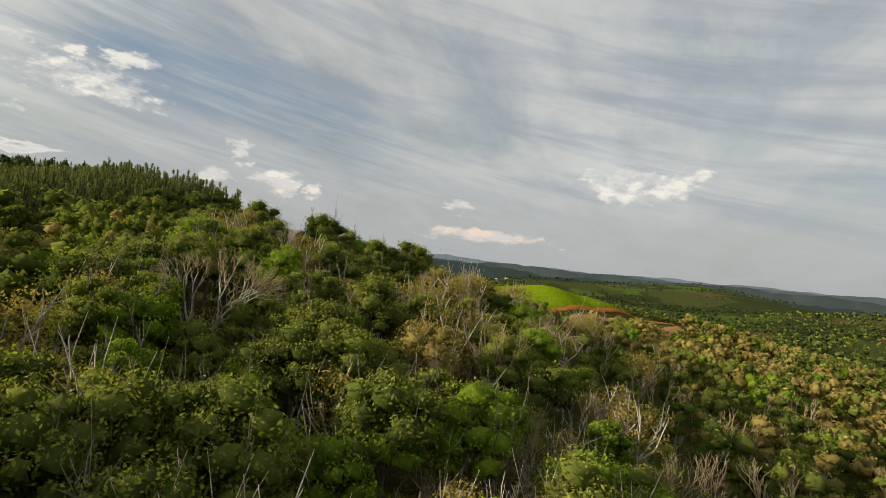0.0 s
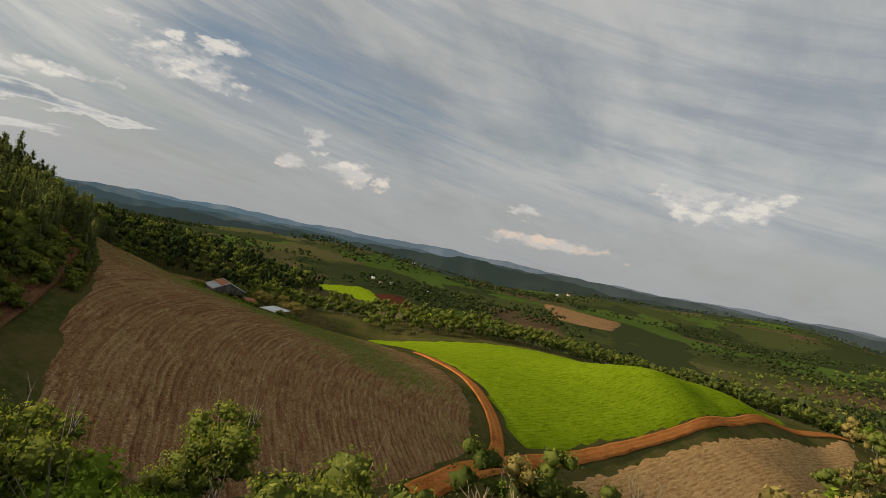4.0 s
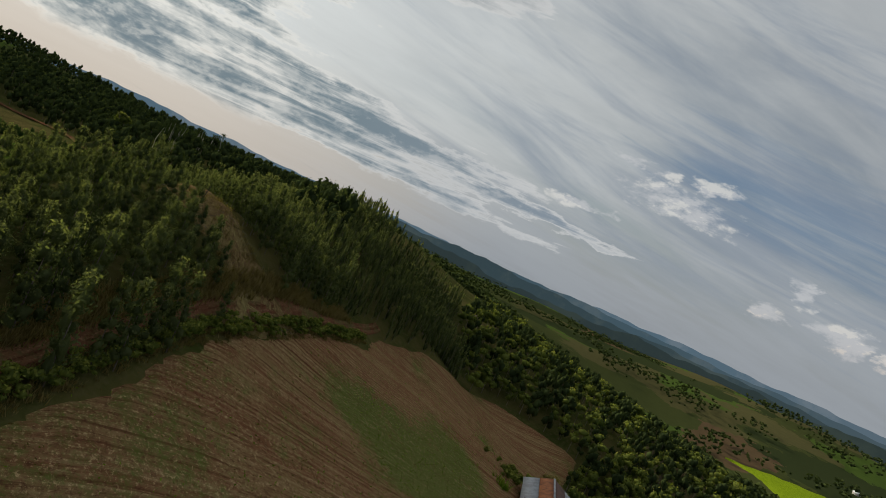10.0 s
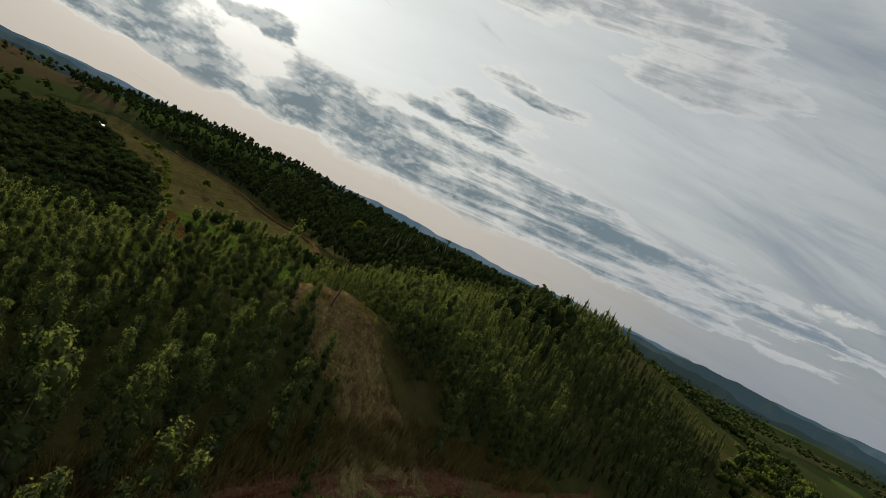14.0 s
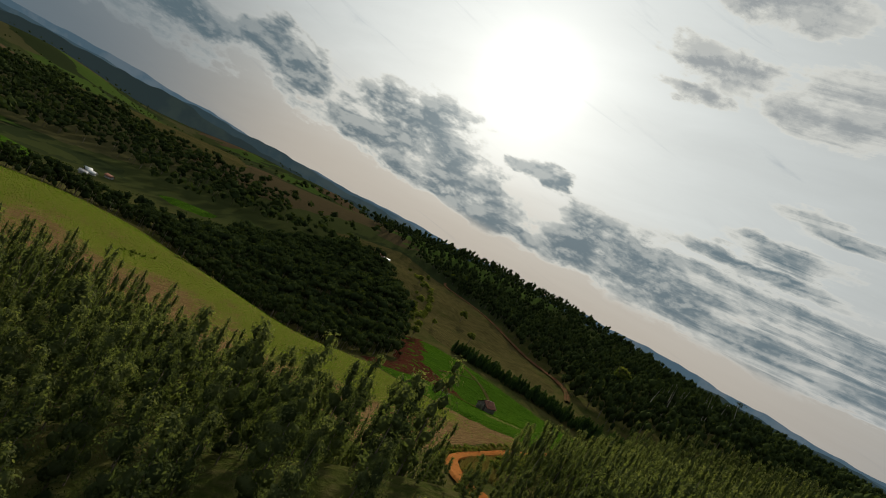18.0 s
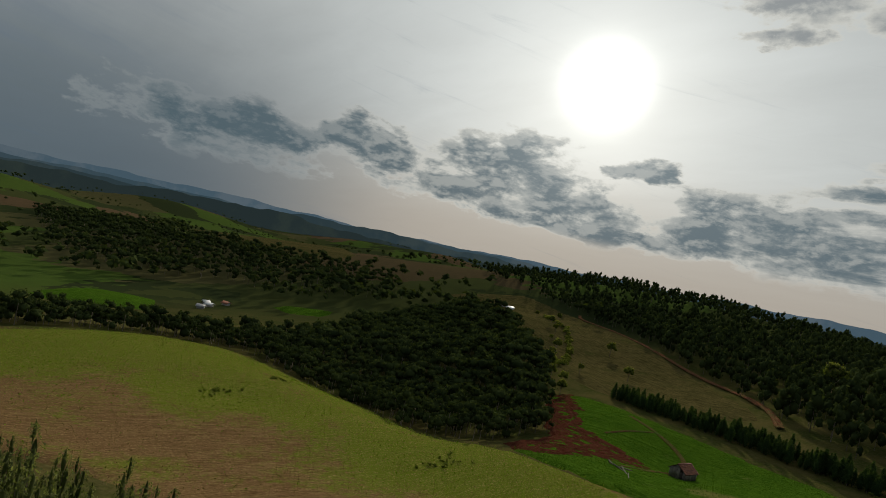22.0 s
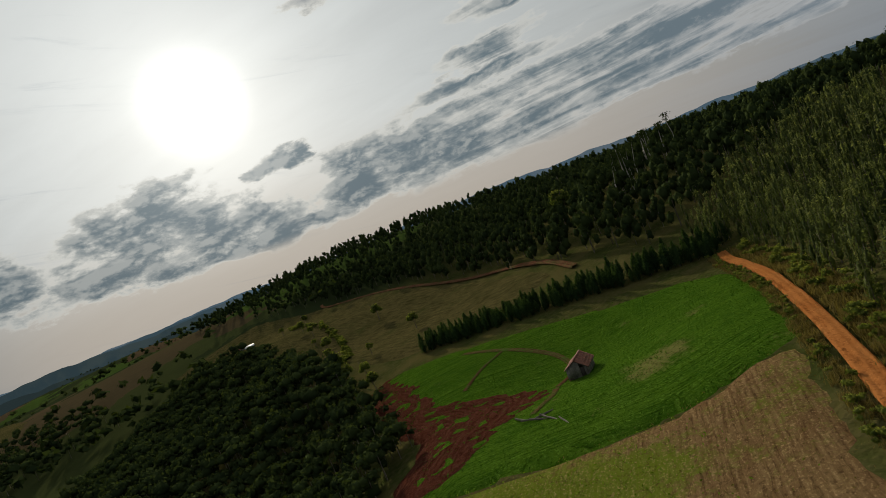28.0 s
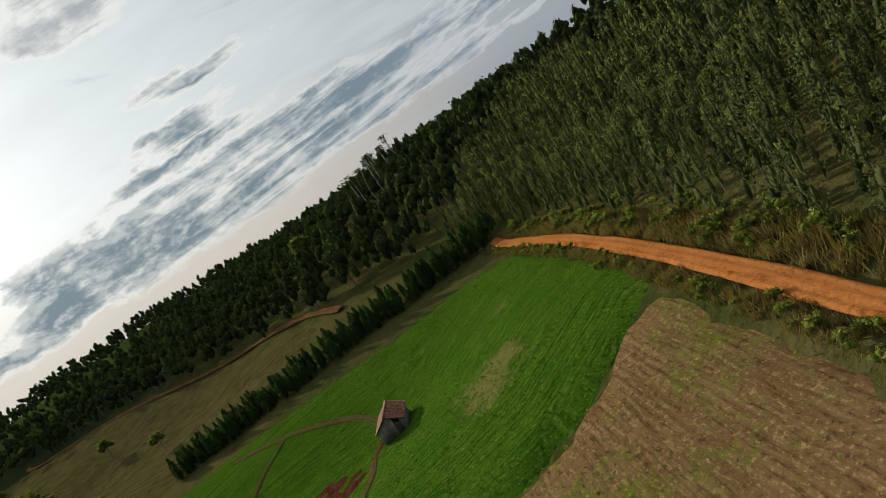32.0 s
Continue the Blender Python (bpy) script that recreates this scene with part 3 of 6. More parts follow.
def off_line(line, x, y):
    """Distance in metres from an open line."""
    best = np.full(np.shape(x), 1e9)
    line = np.asarray(line, float)
    for a, b in zip(line[:-1], line[1:]):
        d = b - a
        t = np.clip(((x - a[0]) * d[0] + (y - a[1]) * d[1]) / (d @ d), 0, 1)
        best = np.minimum(best, np.hypot(x - a[0] - t * d[0], y - a[1] - t * d[1]))
    return best


def along_line(line, x, y):
    """Metres along an open line to the place nearest to x, y."""
    best, run, out = np.full(np.shape(x), 1e9), 0.0, np.zeros(np.shape(x))
    line = np.asarray(line, float)
    for a, b in zip(line[:-1], line[1:]):
        d = b - a
        t = np.clip(((x - a[0]) * d[0] + (y - a[1]) * d[1]) / (d @ d), 0, 1)
        q = np.hypot(x - a[0] - t * d[0], y - a[1] - t * d[1])
        out = np.where(q < best, run + t * np.linalg.norm(d), out)
        best = np.minimum(best, q)
        run += np.linalg.norm(d)
    return out


def field(name, corners, mat, rows, lift=0.16, step=2.0, label="", category="field", wobble=0.5, swell=0.0, weeds=()):
    """A field draped over the ground; rows: the line that its furrows follow."""
    from mathutils import geometry
    rim = smooth_outline(corners, step, wobble)
    lo, hi = rim.min(0), rim.max(0)
    gx, gy = np.meshgrid(np.arange(lo[0], hi[0], step), np.arange(lo[1], hi[1], step))
    gx = (gx + (np.arange(gx.shape[0]) % 2)[:, None] * step * 0.5).ravel()
    gy = gy.ravel()
    keep = inside(rim, gx, gy)
    gx, gy = gx[keep], gy[keep]
    keep = off_line(np.vstack([rim, rim[:1]]), gx, gy) > step * 0.45
    pts = [Vector(p) for p in rim] + [Vector(p) for p in zip(gx[keep], gy[keep])]
    edges = [(i, (i + 1) % len(rim)) for i in range(len(rim))]
    v, _, f, *_ = geometry.delaunay_2d_cdt(pts, edges, [], 1, 1e-4)
    v = np.array([tuple(q) for q in v])
    z = height(v[:, 0], v[:, 1]) + lift
    if swell:
        z = z + swell * np.array([noise.noise((a * 0.8, b * 0.8, 1.0)) for a, b in v])
    edge = off_line(np.vstack([rim, rim[:1]]), v[:, 0], v[:, 1])
    z = z - np.where(edge < 0.02 * step, lift + 0.15 + 0.05 * step, 0.0)
    tri = np.array([t for t in f if len(t) == 3])
    row = off_line(rows, v[:, 0], v[:, 1])
    weed = sum((np.exp(-((v[:, 0] - a) ** 2 + (v[:, 1] - b) ** 2) / (2 * c * c)) for a, b, c in weeds), 0.0 * row)
    ob = mesh_object(name, np.column_stack([v, z]), tri, mat, attrs=[("row", row), ("along", along_line(rows, v[:, 0], v[:, 1])), ("weed", np.minimum(weed, 1.0))], smooth=True)
    return tagged(ob, label, category, kind="structure")


def road(name, line, width, mat, lift, label, category="road"):
    """A dirt road along a line, with worn wheel tracks and a soft, uneven edge."""
    p = np.array(line, float)
    k = len(p)
    pts = []
    for i in range(k - 1):
        a, b, c, d = p[max(i - 1, 0)], p[i], p[i + 1], p[min(i + 2, k - 1)]
        m = max(2, int(np.linalg.norm(c - b) / 1.2))
        for t in np.linspace(0, 1, m, endpoint=False):
            pts.append(0.5 * (2 * b + (c - a) * t + (2 * a - 5 * b + 4 * c - d) * t**2 + (3 * b - a - 3 * c + d) * t**3))
    pts = np.array(pts + [p[-1]])
    tan = np.gradient(pts, axis=0)
    nor = np.stack([-tan[:, 1], tan[:, 0]], -1) / np.linalg.norm(tan, axis=1)[:, None]
    across = np.array([-1.12, -1.0, -0.7, -0.45, -0.2, 0.2, 0.45, 0.7, 1.0, 1.12])
    dip = np.array([-0.25, 0.02, 0.0, -0.05, 0.03, 0.03, -0.05, 0.0, 0.02, -0.25])
    v, row, far = [], [], []
    for i, (q, s) in enumerate(zip(pts, nor)):
        w = width / 2 * (1 + 0.16 * noise.noise((q[0] * 0.2, q[1] * 0.2, 7.0)))
        for c, dz in zip(across, dip):
            e = q + s * c * w
            v.append((e[0], e[1], ground_z(*e) + lift + dz))
            row.append(c * width / 2 + 10)
            far.append(i * 1.2)
    m = len(across)
    i, j = np.meshgrid(np.arange(len(pts) - 1), np.arange(m - 1), indexing="ij")
    b = (i * m + j).ravel()
    q = np.stack([b, b + 1, b + m + 1, b + m], -1)
    ob = mesh_object(name, v, q, mat, attrs=[("row", row), ("along", far)], smooth=True)
    return tagged(ob, label, category, kind="structure")


ROAD_A = [(-112, 214), (-103, 203), (-95, 194), (-88, 184), (-79.5, 172.5), (-73, 165), (-66, 159), (-55, 148), (-46, 134), (-40, 121), (-33, 108), (-25, 93), (-20, 76), (-24, 60)]
ROAD_LOWER = [(-6, 126), (-2, 136), (3, 147), (14, 165), (34, 192), (70, 235), (100, 262), (130, 285)]
ROAD_B = [(-116, 172), (-124, 168), (-133, 164), (-143, 163), (-159, 166.5), (-168, 170), (-178, 174), (-190, 178.5), (-200, 182), (-210, 184.5), (-216, 185.5), (-221, 187)]
FIELD_A = [(-97, 202), (-90, 191), (-82, 180), (-75, 171), (-65, 163), (-56, 154), (-46, 140), (-38, 127), (-30, 116), (-18, 117), (-6, 131), (1, 150), (0, 172), (-6, 188), (-20, 201), (-34, 212), (-48, 214), (-60, 208), (-70, 217), (-80, 235), (-90, 257), (-101, 277), (-112, 274), (-124, 267), (-125, 255), (-116, 238), (-112, 224), (-109, 213), (-102, 206)]
GREEN_A = [(9, 163), (4, 176), (-2, 191), (-12, 206), (-24, 220), (-34, 241), (-12, 246), (20, 262), (60, 278), (90, 278), (95, 264), (72, 240), (34, 195)]
MAIZE_A = [(14, 158), (36, 189), (73, 231), (103, 258), (118, 276), (112, 256), (90, 226), (58, 186), (36, 164), (20, 150)]
FIELD_B = [(-128, 157), (-143, 160), (-158, 163.5), (-168, 167), (-176, 170.5), (-177.5, 168), (-176, 159), (-179, 149), (-184, 138), (-188, 127), (-185, 119), (-191, 104), (-199, 78), (-204, 48), (-186, 34), (-160, 38), (-130, 46), (-112, 60), (-114, 90), (-126, 112), (-130, 132)]
GREEN_B = [(-177, 171.4), (-186, 175.8), (-200, 180), (-211, 182.3), (-218, 178), (-229, 161), (-241, 145), (-252, 128), (-246, 119), (-225, 126), (-206, 134), (-188, 131), (-183, 138), (-178.5, 149), (-175.5, 159)]
SOIL_B = [(-250, 124), (-246, 119), (-225, 124), (-206, 132), (-192, 128), (-186, 134), (-189, 140), (-196, 147), (-204, 152.5), (-208, 150), (-218, 137), (-236, 130)]
PASTURE_B = [(-268, 170), (-259, 140), (-270, 116), (-339, 73), (-391, 34), (-444, -26), (-470, 20), (-433, 67), (-400, 108), (-330, 150)]
GAP = [(-80, 173.5), (-85, 174), (-89, 170.5), (-92, 167.6), (-94.6, 170), (-95.6, 173.5), (-90.5, 176.5), (-87.5, 180), (-85, 182.5)]
GAP_WIDE = [(-88.5 + (a + 88.5) * 1.3, 175 + (b - 175) * 1.3) for a, b in GAP]
MOUND = [(-61, 238), (-66, 262), (-57, 259), (-46, 249), (-41, 240), (-46, 231), (-53, 226)]
MEADOW_NEAR = [(-104, 304), (-80, 296), (-58, 292), (-30, 290), (-8, 306), (0, 352), (-50, 392), (-120, 372)]
MEADOW_GREEN = [(-290, 815), (-246, 812), (-190, 752), (-150, 700), (-110, 640), (-90, 690), (-150, 830), (-190, 890), (-225, 872)]
MEADOW_BROWN = [(-172, 838), (-133, 877), (-95, 800), (-62, 712), (-85, 690), (-120, 720)]
MEADOW_FAR = [(-90, 790), (-58, 785), (0, 690), (20, 640), (-30, 640), (-60, 700)]
MEADOW_TAN = [(95, 1222), (190, 1132), (226, 1097), (182, 965), (95, 986)]
MEADOW_WEST = [(-260, -132), (-278, -94), (-250, -62), (-225, -80), (-215, -110)]
MEADOW_VALLEY = [(-311, -68), (-328, -36), (-352, -44), (-340, -72)]
PLATEAU = [(-654, -600), (-800, -700), (-760, -420), (-560, -200), (-490, -184), (-480, -290), (-520, -420)]
WEEDS_A = [(-62, 206, 7), (-50, 190, 7), (-80, 214, 5), (-77, 196, 5), (-70, 203, 5), (-57, 196, 8), (-47, 176, 8), (-36, 180, 7), (-84, 236, 3), (-92, 232, 3), (-24, 186, 8), (-12, 170, 9)]
THIN = [(-187, 160.5, 2.2), (-190.5, 165, 1.8), (-184, 154, 1.6), (-200, 172, 2.0)]
WEEDS_B = [(-180, 70, 20), (-176, 118, 10), (-178, 137, 8), (-167, 55, 20), (-187, 92, 12), (-168, 129, 7), (-171, 152, 4), (-163, 147, 4), (-160, 92, 6), (-150, 60, 12)]
FURROWS_A = [(50 + 46 * math.cos(math.radians(a)), 165 + 46 * math.sin(math.radians(a))) for a in range(100, 261, 8)]
field("field_stubble", FIELD_A, M_STUBBLE, FURROWS_A, label="brown harvested field with straw rows and green weeds", weeds=WEEDS_A)
field("field_bright_crop", GREEN_A, M_OATS, ROAD_LOWER, label="bright green young crop on a gentle rise")
field("field_maize", MAIZE_A, M_MAIZE, ROAD_LOWER, label="dry golden maize field beside the dirt road", swell=0.25)
field("field_straw", FIELD_B, M_STRAW, [(-128, 157), (-158, 163.5), (-176, 170.5)], label="straw-coloured harvested field greening over in patches", weeds=WEEDS_B)
field("field_young_crop", GREEN_B, M_CROP, [(-178, 171), (-176.5, 159), (-184, 138)], lift=0.21, label="deep green young crop round an old hut", weeds=THIN)
field("field_turned_soil", SOIL_B, M_SOIL, [(-250, 124), (-206, 145), (-190, 138)], lift=0.27, step=1.3, label="strip of turned dark red soil", swell=0.3, wobble=1.6)
field("field_pasture", PASTURE_B, M_PASTURE, [(-268, 170), (-330, 110), (-444, -26)], lift=0.3, step=5, label="dry brownish pasture on a hillside")
field("field_clearing", GAP_WIDE, M_BRUSH, [(-80, 173.5), (-119, 168)], lift=0.22, step=1.0, label="cleared strip of dry brush between plantation trees", swell=0.5)
for corners, mat, lab in ((MEADOW_GREEN, M_OATS, "bright green valley crop"), (MEADOW_BROWN, M_SOIL, "ploughed brown valley field"), (MEADOW_FAR, M_OATS, "green valley meadow"), (MEADOW_TAN, M_STUBBLE, "tan harvested valley field"), (MEADOW_WEST, M_CROP, "green meadow in the western valley"), (MEADOW_VALLEY, M_CROP, "small green meadow in the western valley"), (PLATEAU, M_PASTURE, "grassy field on the western plateau")):
    field("field_valley", corners, mat, corners[:3], lift=1.6, step=14, label=lab)
road("road_upper", ROAD_A, 1.7, M_TRACK, 0.2, "narrow red dirt track along the plantation")
road("road_lower", ROAD_LOWER, 2.6, M_ROAD, 0.3, "orange dirt road beside the maize")
road("road_west", ROAD_B, 1.35, M_ROAD, 0.32, "orange dirt road curving below the plantation")
field("field_bare_bank", [(-26.5, 92), (-26, 96.5), (-22.5, 97), (-21, 93.5), (-23, 91)], M_ROAD, [(-26.5, 92), (-22.5, 97)], lift=0.24, step=1.0, label="bare red earth bank where the track leaves the forest", category="bank", swell=0.4)
road("road_farm", [(4, 150), (4.5, 160), (2.5, 174), (-3, 189), (-14, 203)], 1.9, M_ROAD, 0.33, "red earth farm track between two fields")
road("road_pasture", [(-262, 172), (-290, 168), (-326, 153), (-397, 104), (-424, 76), (-436, 70)], 1.6, M_TRACK, 0.5, "dirt track along the pasture's edge")
road("road_ruts", [(-204, 152.8), (-208, 156), (-216, 155.5), (-226, 150), (-238, 141)], 0.9, M_RUT, 0.27, "wheel ruts curving over the young crop", "track")
road("road_ruts", [(-203.5, 152.5), (-200, 151.5), (-196.5, 149.5), (-194, 148)], 0.9, M_RUT, 0.27, "wheel ruts beside the hut", "track")
road("road_ruts", [(-218, 140), (-224, 143.5), (-228, 148)], 0.7, M_RUT, 0.27, "faint wheel ruts in the young crop", "track")
field("field_olive_crop", MOUND, M_PASTURE, [(-61, 238), (-57, 259)], lift=0.25, label="patch of yellowish olive crop behind the shed")
field("meadow", MEADOW_NEAR, M_MEADOW, [(-104, 304), (-30, 290)], lift=0.3, step=4.0, label="green and tan meadow beyond the belt of trees")
road("farm_track", [(-54, 223), (-48, 219), (-41, 211.5), (-33, 206)], 1.8, M_TRACK, 0.3, "short red dirt track below the white shed", "track")

# ---------------------------------------------------------------- trees
rng = np.random.default_rng(11)


def unit(n, r=rng):
    v = r.normal(size=(n, 3))
    return v / np.linalg.norm(v, axis=1)[:, None]


def leaves(centres, size, slim=0.45, droop=0.0, r=rng, face=None, loose=0.6):
    """A small folded blade at each centre: four corners, two triangles; any way up, or facing about along face."""
    n = len(centres)
    a = unit(n, r)
    a[:, 2] -= droop
    if face is not None:
        out = face + loose * unit(n, r)
        out /= np.linalg.norm(out, axis=1)[:, None] + 1e-9
        a -= out * (a * out).sum(1)[:, None]
    a /= np.linalg.norm(a, axis=1)[:, None] + 1e-9
    b = np.cross(a, unit(n, r) if face is None else out)
    b /= np.linalg.norm(b, axis=1)[:, None] + 1e-9
    s = size * r.uniform(0.6, 1.35, (n, 1))
    up = np.cross(a, b) * s * 0.12
    v = np.stack([centres - a * s, centres + b * s * slim + up, centres + a * s, centres - b * s * slim + up], 1).reshape(-1, 3)
    k = 4 * np.arange(n)[:, None]
    f = np.concatenate([k + [0, 1, 2], k + [0, 2, 3]], 0)
    return v, f


def tube(path, radii, sides=5):
    """A tapering limb along a path."""
    path, radii = np.asarray(path, float), np.asarray(radii, float)
    d = np.gradient(path, axis=0)
    d /= np.linalg.norm(d, axis=1)[:, None] + 1e-9
    ref = np.where(np.abs(d[:, 2:3]) > 0.9, [[1.0, 0, 0]], [[0, 0, 1.0]])
    u = np.cross(d, ref)
    u /= np.linalg.norm(u, axis=1)[:, None] + 1e-9
    w = np.cross(d, u)
    ang = np.arange(sides) * 2 * math.pi / sides
    v = (path[:, None] + radii[:, None, None] * (np.cos(ang)[None, :, None] * u[:, None] + np.sin(ang)[None, :, None] * w[:, None])).reshape(-1, 3)
    f = []
    for i in range(len(path) - 1):
        for j in range(sides):
            a, b = i * sides + j, i * sides + (j + 1) % sides
            f += [(a, b, b + sides), (a, b + sides, a + sides)]
    return v, np.array(f)


def joined(parts):
    vs, fs, at = [], [], 0
    for v, f in parts:
        vs.append(v)
        fs.append(np.asarray(f) + at)
        at += len(v)
    return np.concatenate(vs), np.concatenate(fs)


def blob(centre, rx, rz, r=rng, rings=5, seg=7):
    """A lumpy solid added inside a crown, behind its leaves, to close it; its darker tone stands for inner shade."""
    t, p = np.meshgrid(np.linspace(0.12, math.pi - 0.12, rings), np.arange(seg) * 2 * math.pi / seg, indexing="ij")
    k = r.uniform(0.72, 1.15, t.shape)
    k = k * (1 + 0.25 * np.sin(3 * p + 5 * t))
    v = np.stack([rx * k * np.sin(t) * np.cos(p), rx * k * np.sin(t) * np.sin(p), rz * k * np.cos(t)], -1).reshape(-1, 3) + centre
    f = []
    for i in range(rings - 1):
        for j in range(seg):
            a, b = i * seg + j, i * seg + (j + 1) % seg
            f += [(a, b, b + seg), (a, b + seg, a + seg)]
    return v, np.array(f)


def limbs(top, spread, count, r, base=0.3, rad=0.09, twist=0.5):
    """A leaning trunk and limbs that fork twice; returns limb meshes and the limbs' ends."""
    parts, ends = [], []
    lean = r.normal(size=2) * 0.06 * top
    trunk = np.array([(0, 0, -0.8), (lean[0] * 0.3, lean[1] * 0.3, top * 0.3), (lean[0], lean[1], top * 0.62)])
    parts.append(tube(trunk, [rad * 1.5, rad, rad * 0.6], 6))
    for k in range(count):
        a = 2 * math.pi * (k + r.uniform(0, 0.7)) / count
        h = top * r.uniform(base, 0.62)
        t = h / (top * 0.62)
        p0 = np.array([lean[0] * t, lean[1] * t, h])
        out = spread * r.uniform(0.55, 1.0)
        p2 = np.array([math.cos(a) * out, math.sin(a) * out, min(top * 0.97, h + top * r.uniform(0.2, 0.5))])
        p1 = p0 * 0.5 + p2 * 0.5 + np.array([0, 0, -0.04 * top]) + r.normal(size=3) * 0.06 * spread
        parts.append(tube([p0, p1, p2], [rad * 0.5, rad * 0.32, rad * 0.12], 5))
        for _ in range(4):
            s = r.uniform(0.35, 0.9)
            q0 = p0 + (p2 - p0) * s
            q2 = q0 + np.array([r.normal() * spread * 0.28, r.normal() * spread * 0.28, abs(r.normal()) * top * 0.13 + 0.03 * top])
            parts.append(tube([q0, (q0 + q2) / 2 + r.normal(size=3) * twist * 0.12, q2], [rad * 0.22, rad * 0.15, rad * 0.06], 3))
            ends.append(q2)
        ends.append(p2)
    return parts, np.array(ends)


def eucalyptus(h, r, count, size, lumps=9, sides=4):
    """A slim young eucalyptus: a tall plume of leafy tufts that narrows to a ragged top, on a thin stem."""
    w = h * r.uniform(0.125, 0.155)
    hz = np.linspace(0.16, 0.93, lumps) + r.uniform(-0.03, 0.03, lumps)
    width = w * (1.0 - 0.66 * np.clip((hz - 0.3) / 0.7, 0, 1) ** 1.5) * r.uniform(0.82, 1.15, lumps)
    ang = 2.4 * np.arange(lumps) + r.uniform(0, 1, lumps)
    off = w * 0.4 * r.uniform(0.4, 1.0, lumps) * np.minimum(1.0, (1.0 - hz) * 4)
    c = np.stack([np.cos(ang) * off, np.sin(ang) * off, hz * h], -1)
    rz = h * 0.62 / lumps
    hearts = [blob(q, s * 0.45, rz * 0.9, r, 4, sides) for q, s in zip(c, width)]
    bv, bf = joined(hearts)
    pick = r.integers(0, lumps, count)
    d = unit(count, r)
    d[:, 2] = d[:, 2] * 0.8 + 0.2
    pos = c[pick] + d * np.stack([width[pick] * 0.9, width[pick] * 0.9, np.full(count, rz * 1.3)], -1) * r.uniform(0.62, 1.12, (count, 1))
    pos[:, 2] = np.minimum(pos[:, 2], h * r.uniform(0.97, 1.03, count))
    face = pos * [1, 1, 0] / w * 0.8 + d * 0.7 + [0, 0, 0.25]
    cv, cf = leaves(pos, size, 0.5, 0.35, r, face, 0.7)
    out = np.clip(np.hypot(pos[:, 0], pos[:, 1]) / w, 0, 1)
    # high, outer leaves are painted paler for the sun on them
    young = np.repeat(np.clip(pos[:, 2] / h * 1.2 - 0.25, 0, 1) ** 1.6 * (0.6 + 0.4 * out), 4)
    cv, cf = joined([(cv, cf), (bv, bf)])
    # the added filling keeps the dark tone, as shade within the plume
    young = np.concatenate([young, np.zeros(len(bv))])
    tv, tf = tube([(0, 0, -0.4), (0.04, 0.02, h * 0.4), (0, 0, h * 0.85)], [h * 0.009, h * 0.006, h * 0.002], 3)
    return tv, tf, cv, cf, young


def broadleaf(h, spread, r, count, size, base=0.3, clumps=15, heart=0.74, rad=0.16):
    """A native broad-leaved tree: limbs that carry rounded leafy clumps, close together over a lumpy dome."""
    parts, ends = limbs(h, spread * 0.8, 5, r, base, rad * h / 11)
    tv, tf = joined(parts)
    k = np.arange(clumps)
    up = 1 - 1.25 * (k + 0.5) / clumps
    a = 2.4 * k + r.uniform(0, 0.8, clumps)
    flat = np.sqrt(np.maximum(0.0, 1 - up**2))
    far = r.uniform(0.55, 0.98, clumps)
    mid = h * r.uniform(0.56, 0.64)
    c = np.stack([np.cos(a) * flat * spread * 0.74 * far, np.sin(a) * flat * spread * 0.74 * far, mid + up * far * (h * 0.94 - mid) * 0.9], -1)
    c[:, :2] += r.normal(size=2) * 0.12 * spread
    rad_c = spread * r.uniform(0.24, 0.44, clumps)
    pick = r.choice(clumps, count, p=rad_c**2 / (rad_c**2).sum())
    d = unit(count, r)
    d[:, 2] = d[:, 2] * 0.75 + 0.22
    ripple = 1 + 0.16 * np.sin(d[:, 0] * 7 + pick) * np.sin(d[:, 1] * 6 + 2 * pick) + 0.1 * np.sin(d[:, 2] * 13 + pick)
    pos = c[pick] + d * [1.0, 1.0, 0.78] * (rad_c[pick] * ripple * r.uniform(0.74, 1.14, count))[:, None]
    cv, cf = leaves(pos, size, 0.55, 0.25, r, d, 0.75)
    # upward side of each clump painted paler, as the sun strikes it
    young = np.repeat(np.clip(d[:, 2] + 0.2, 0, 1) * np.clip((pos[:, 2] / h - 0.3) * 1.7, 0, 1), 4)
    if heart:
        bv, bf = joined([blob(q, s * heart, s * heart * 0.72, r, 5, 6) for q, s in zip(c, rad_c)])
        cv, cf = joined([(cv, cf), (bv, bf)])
        # no pale tops on the filling: it is coloured as the crown's shaded inside
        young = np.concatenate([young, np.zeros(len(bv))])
    return tv, tf, cv, cf, young


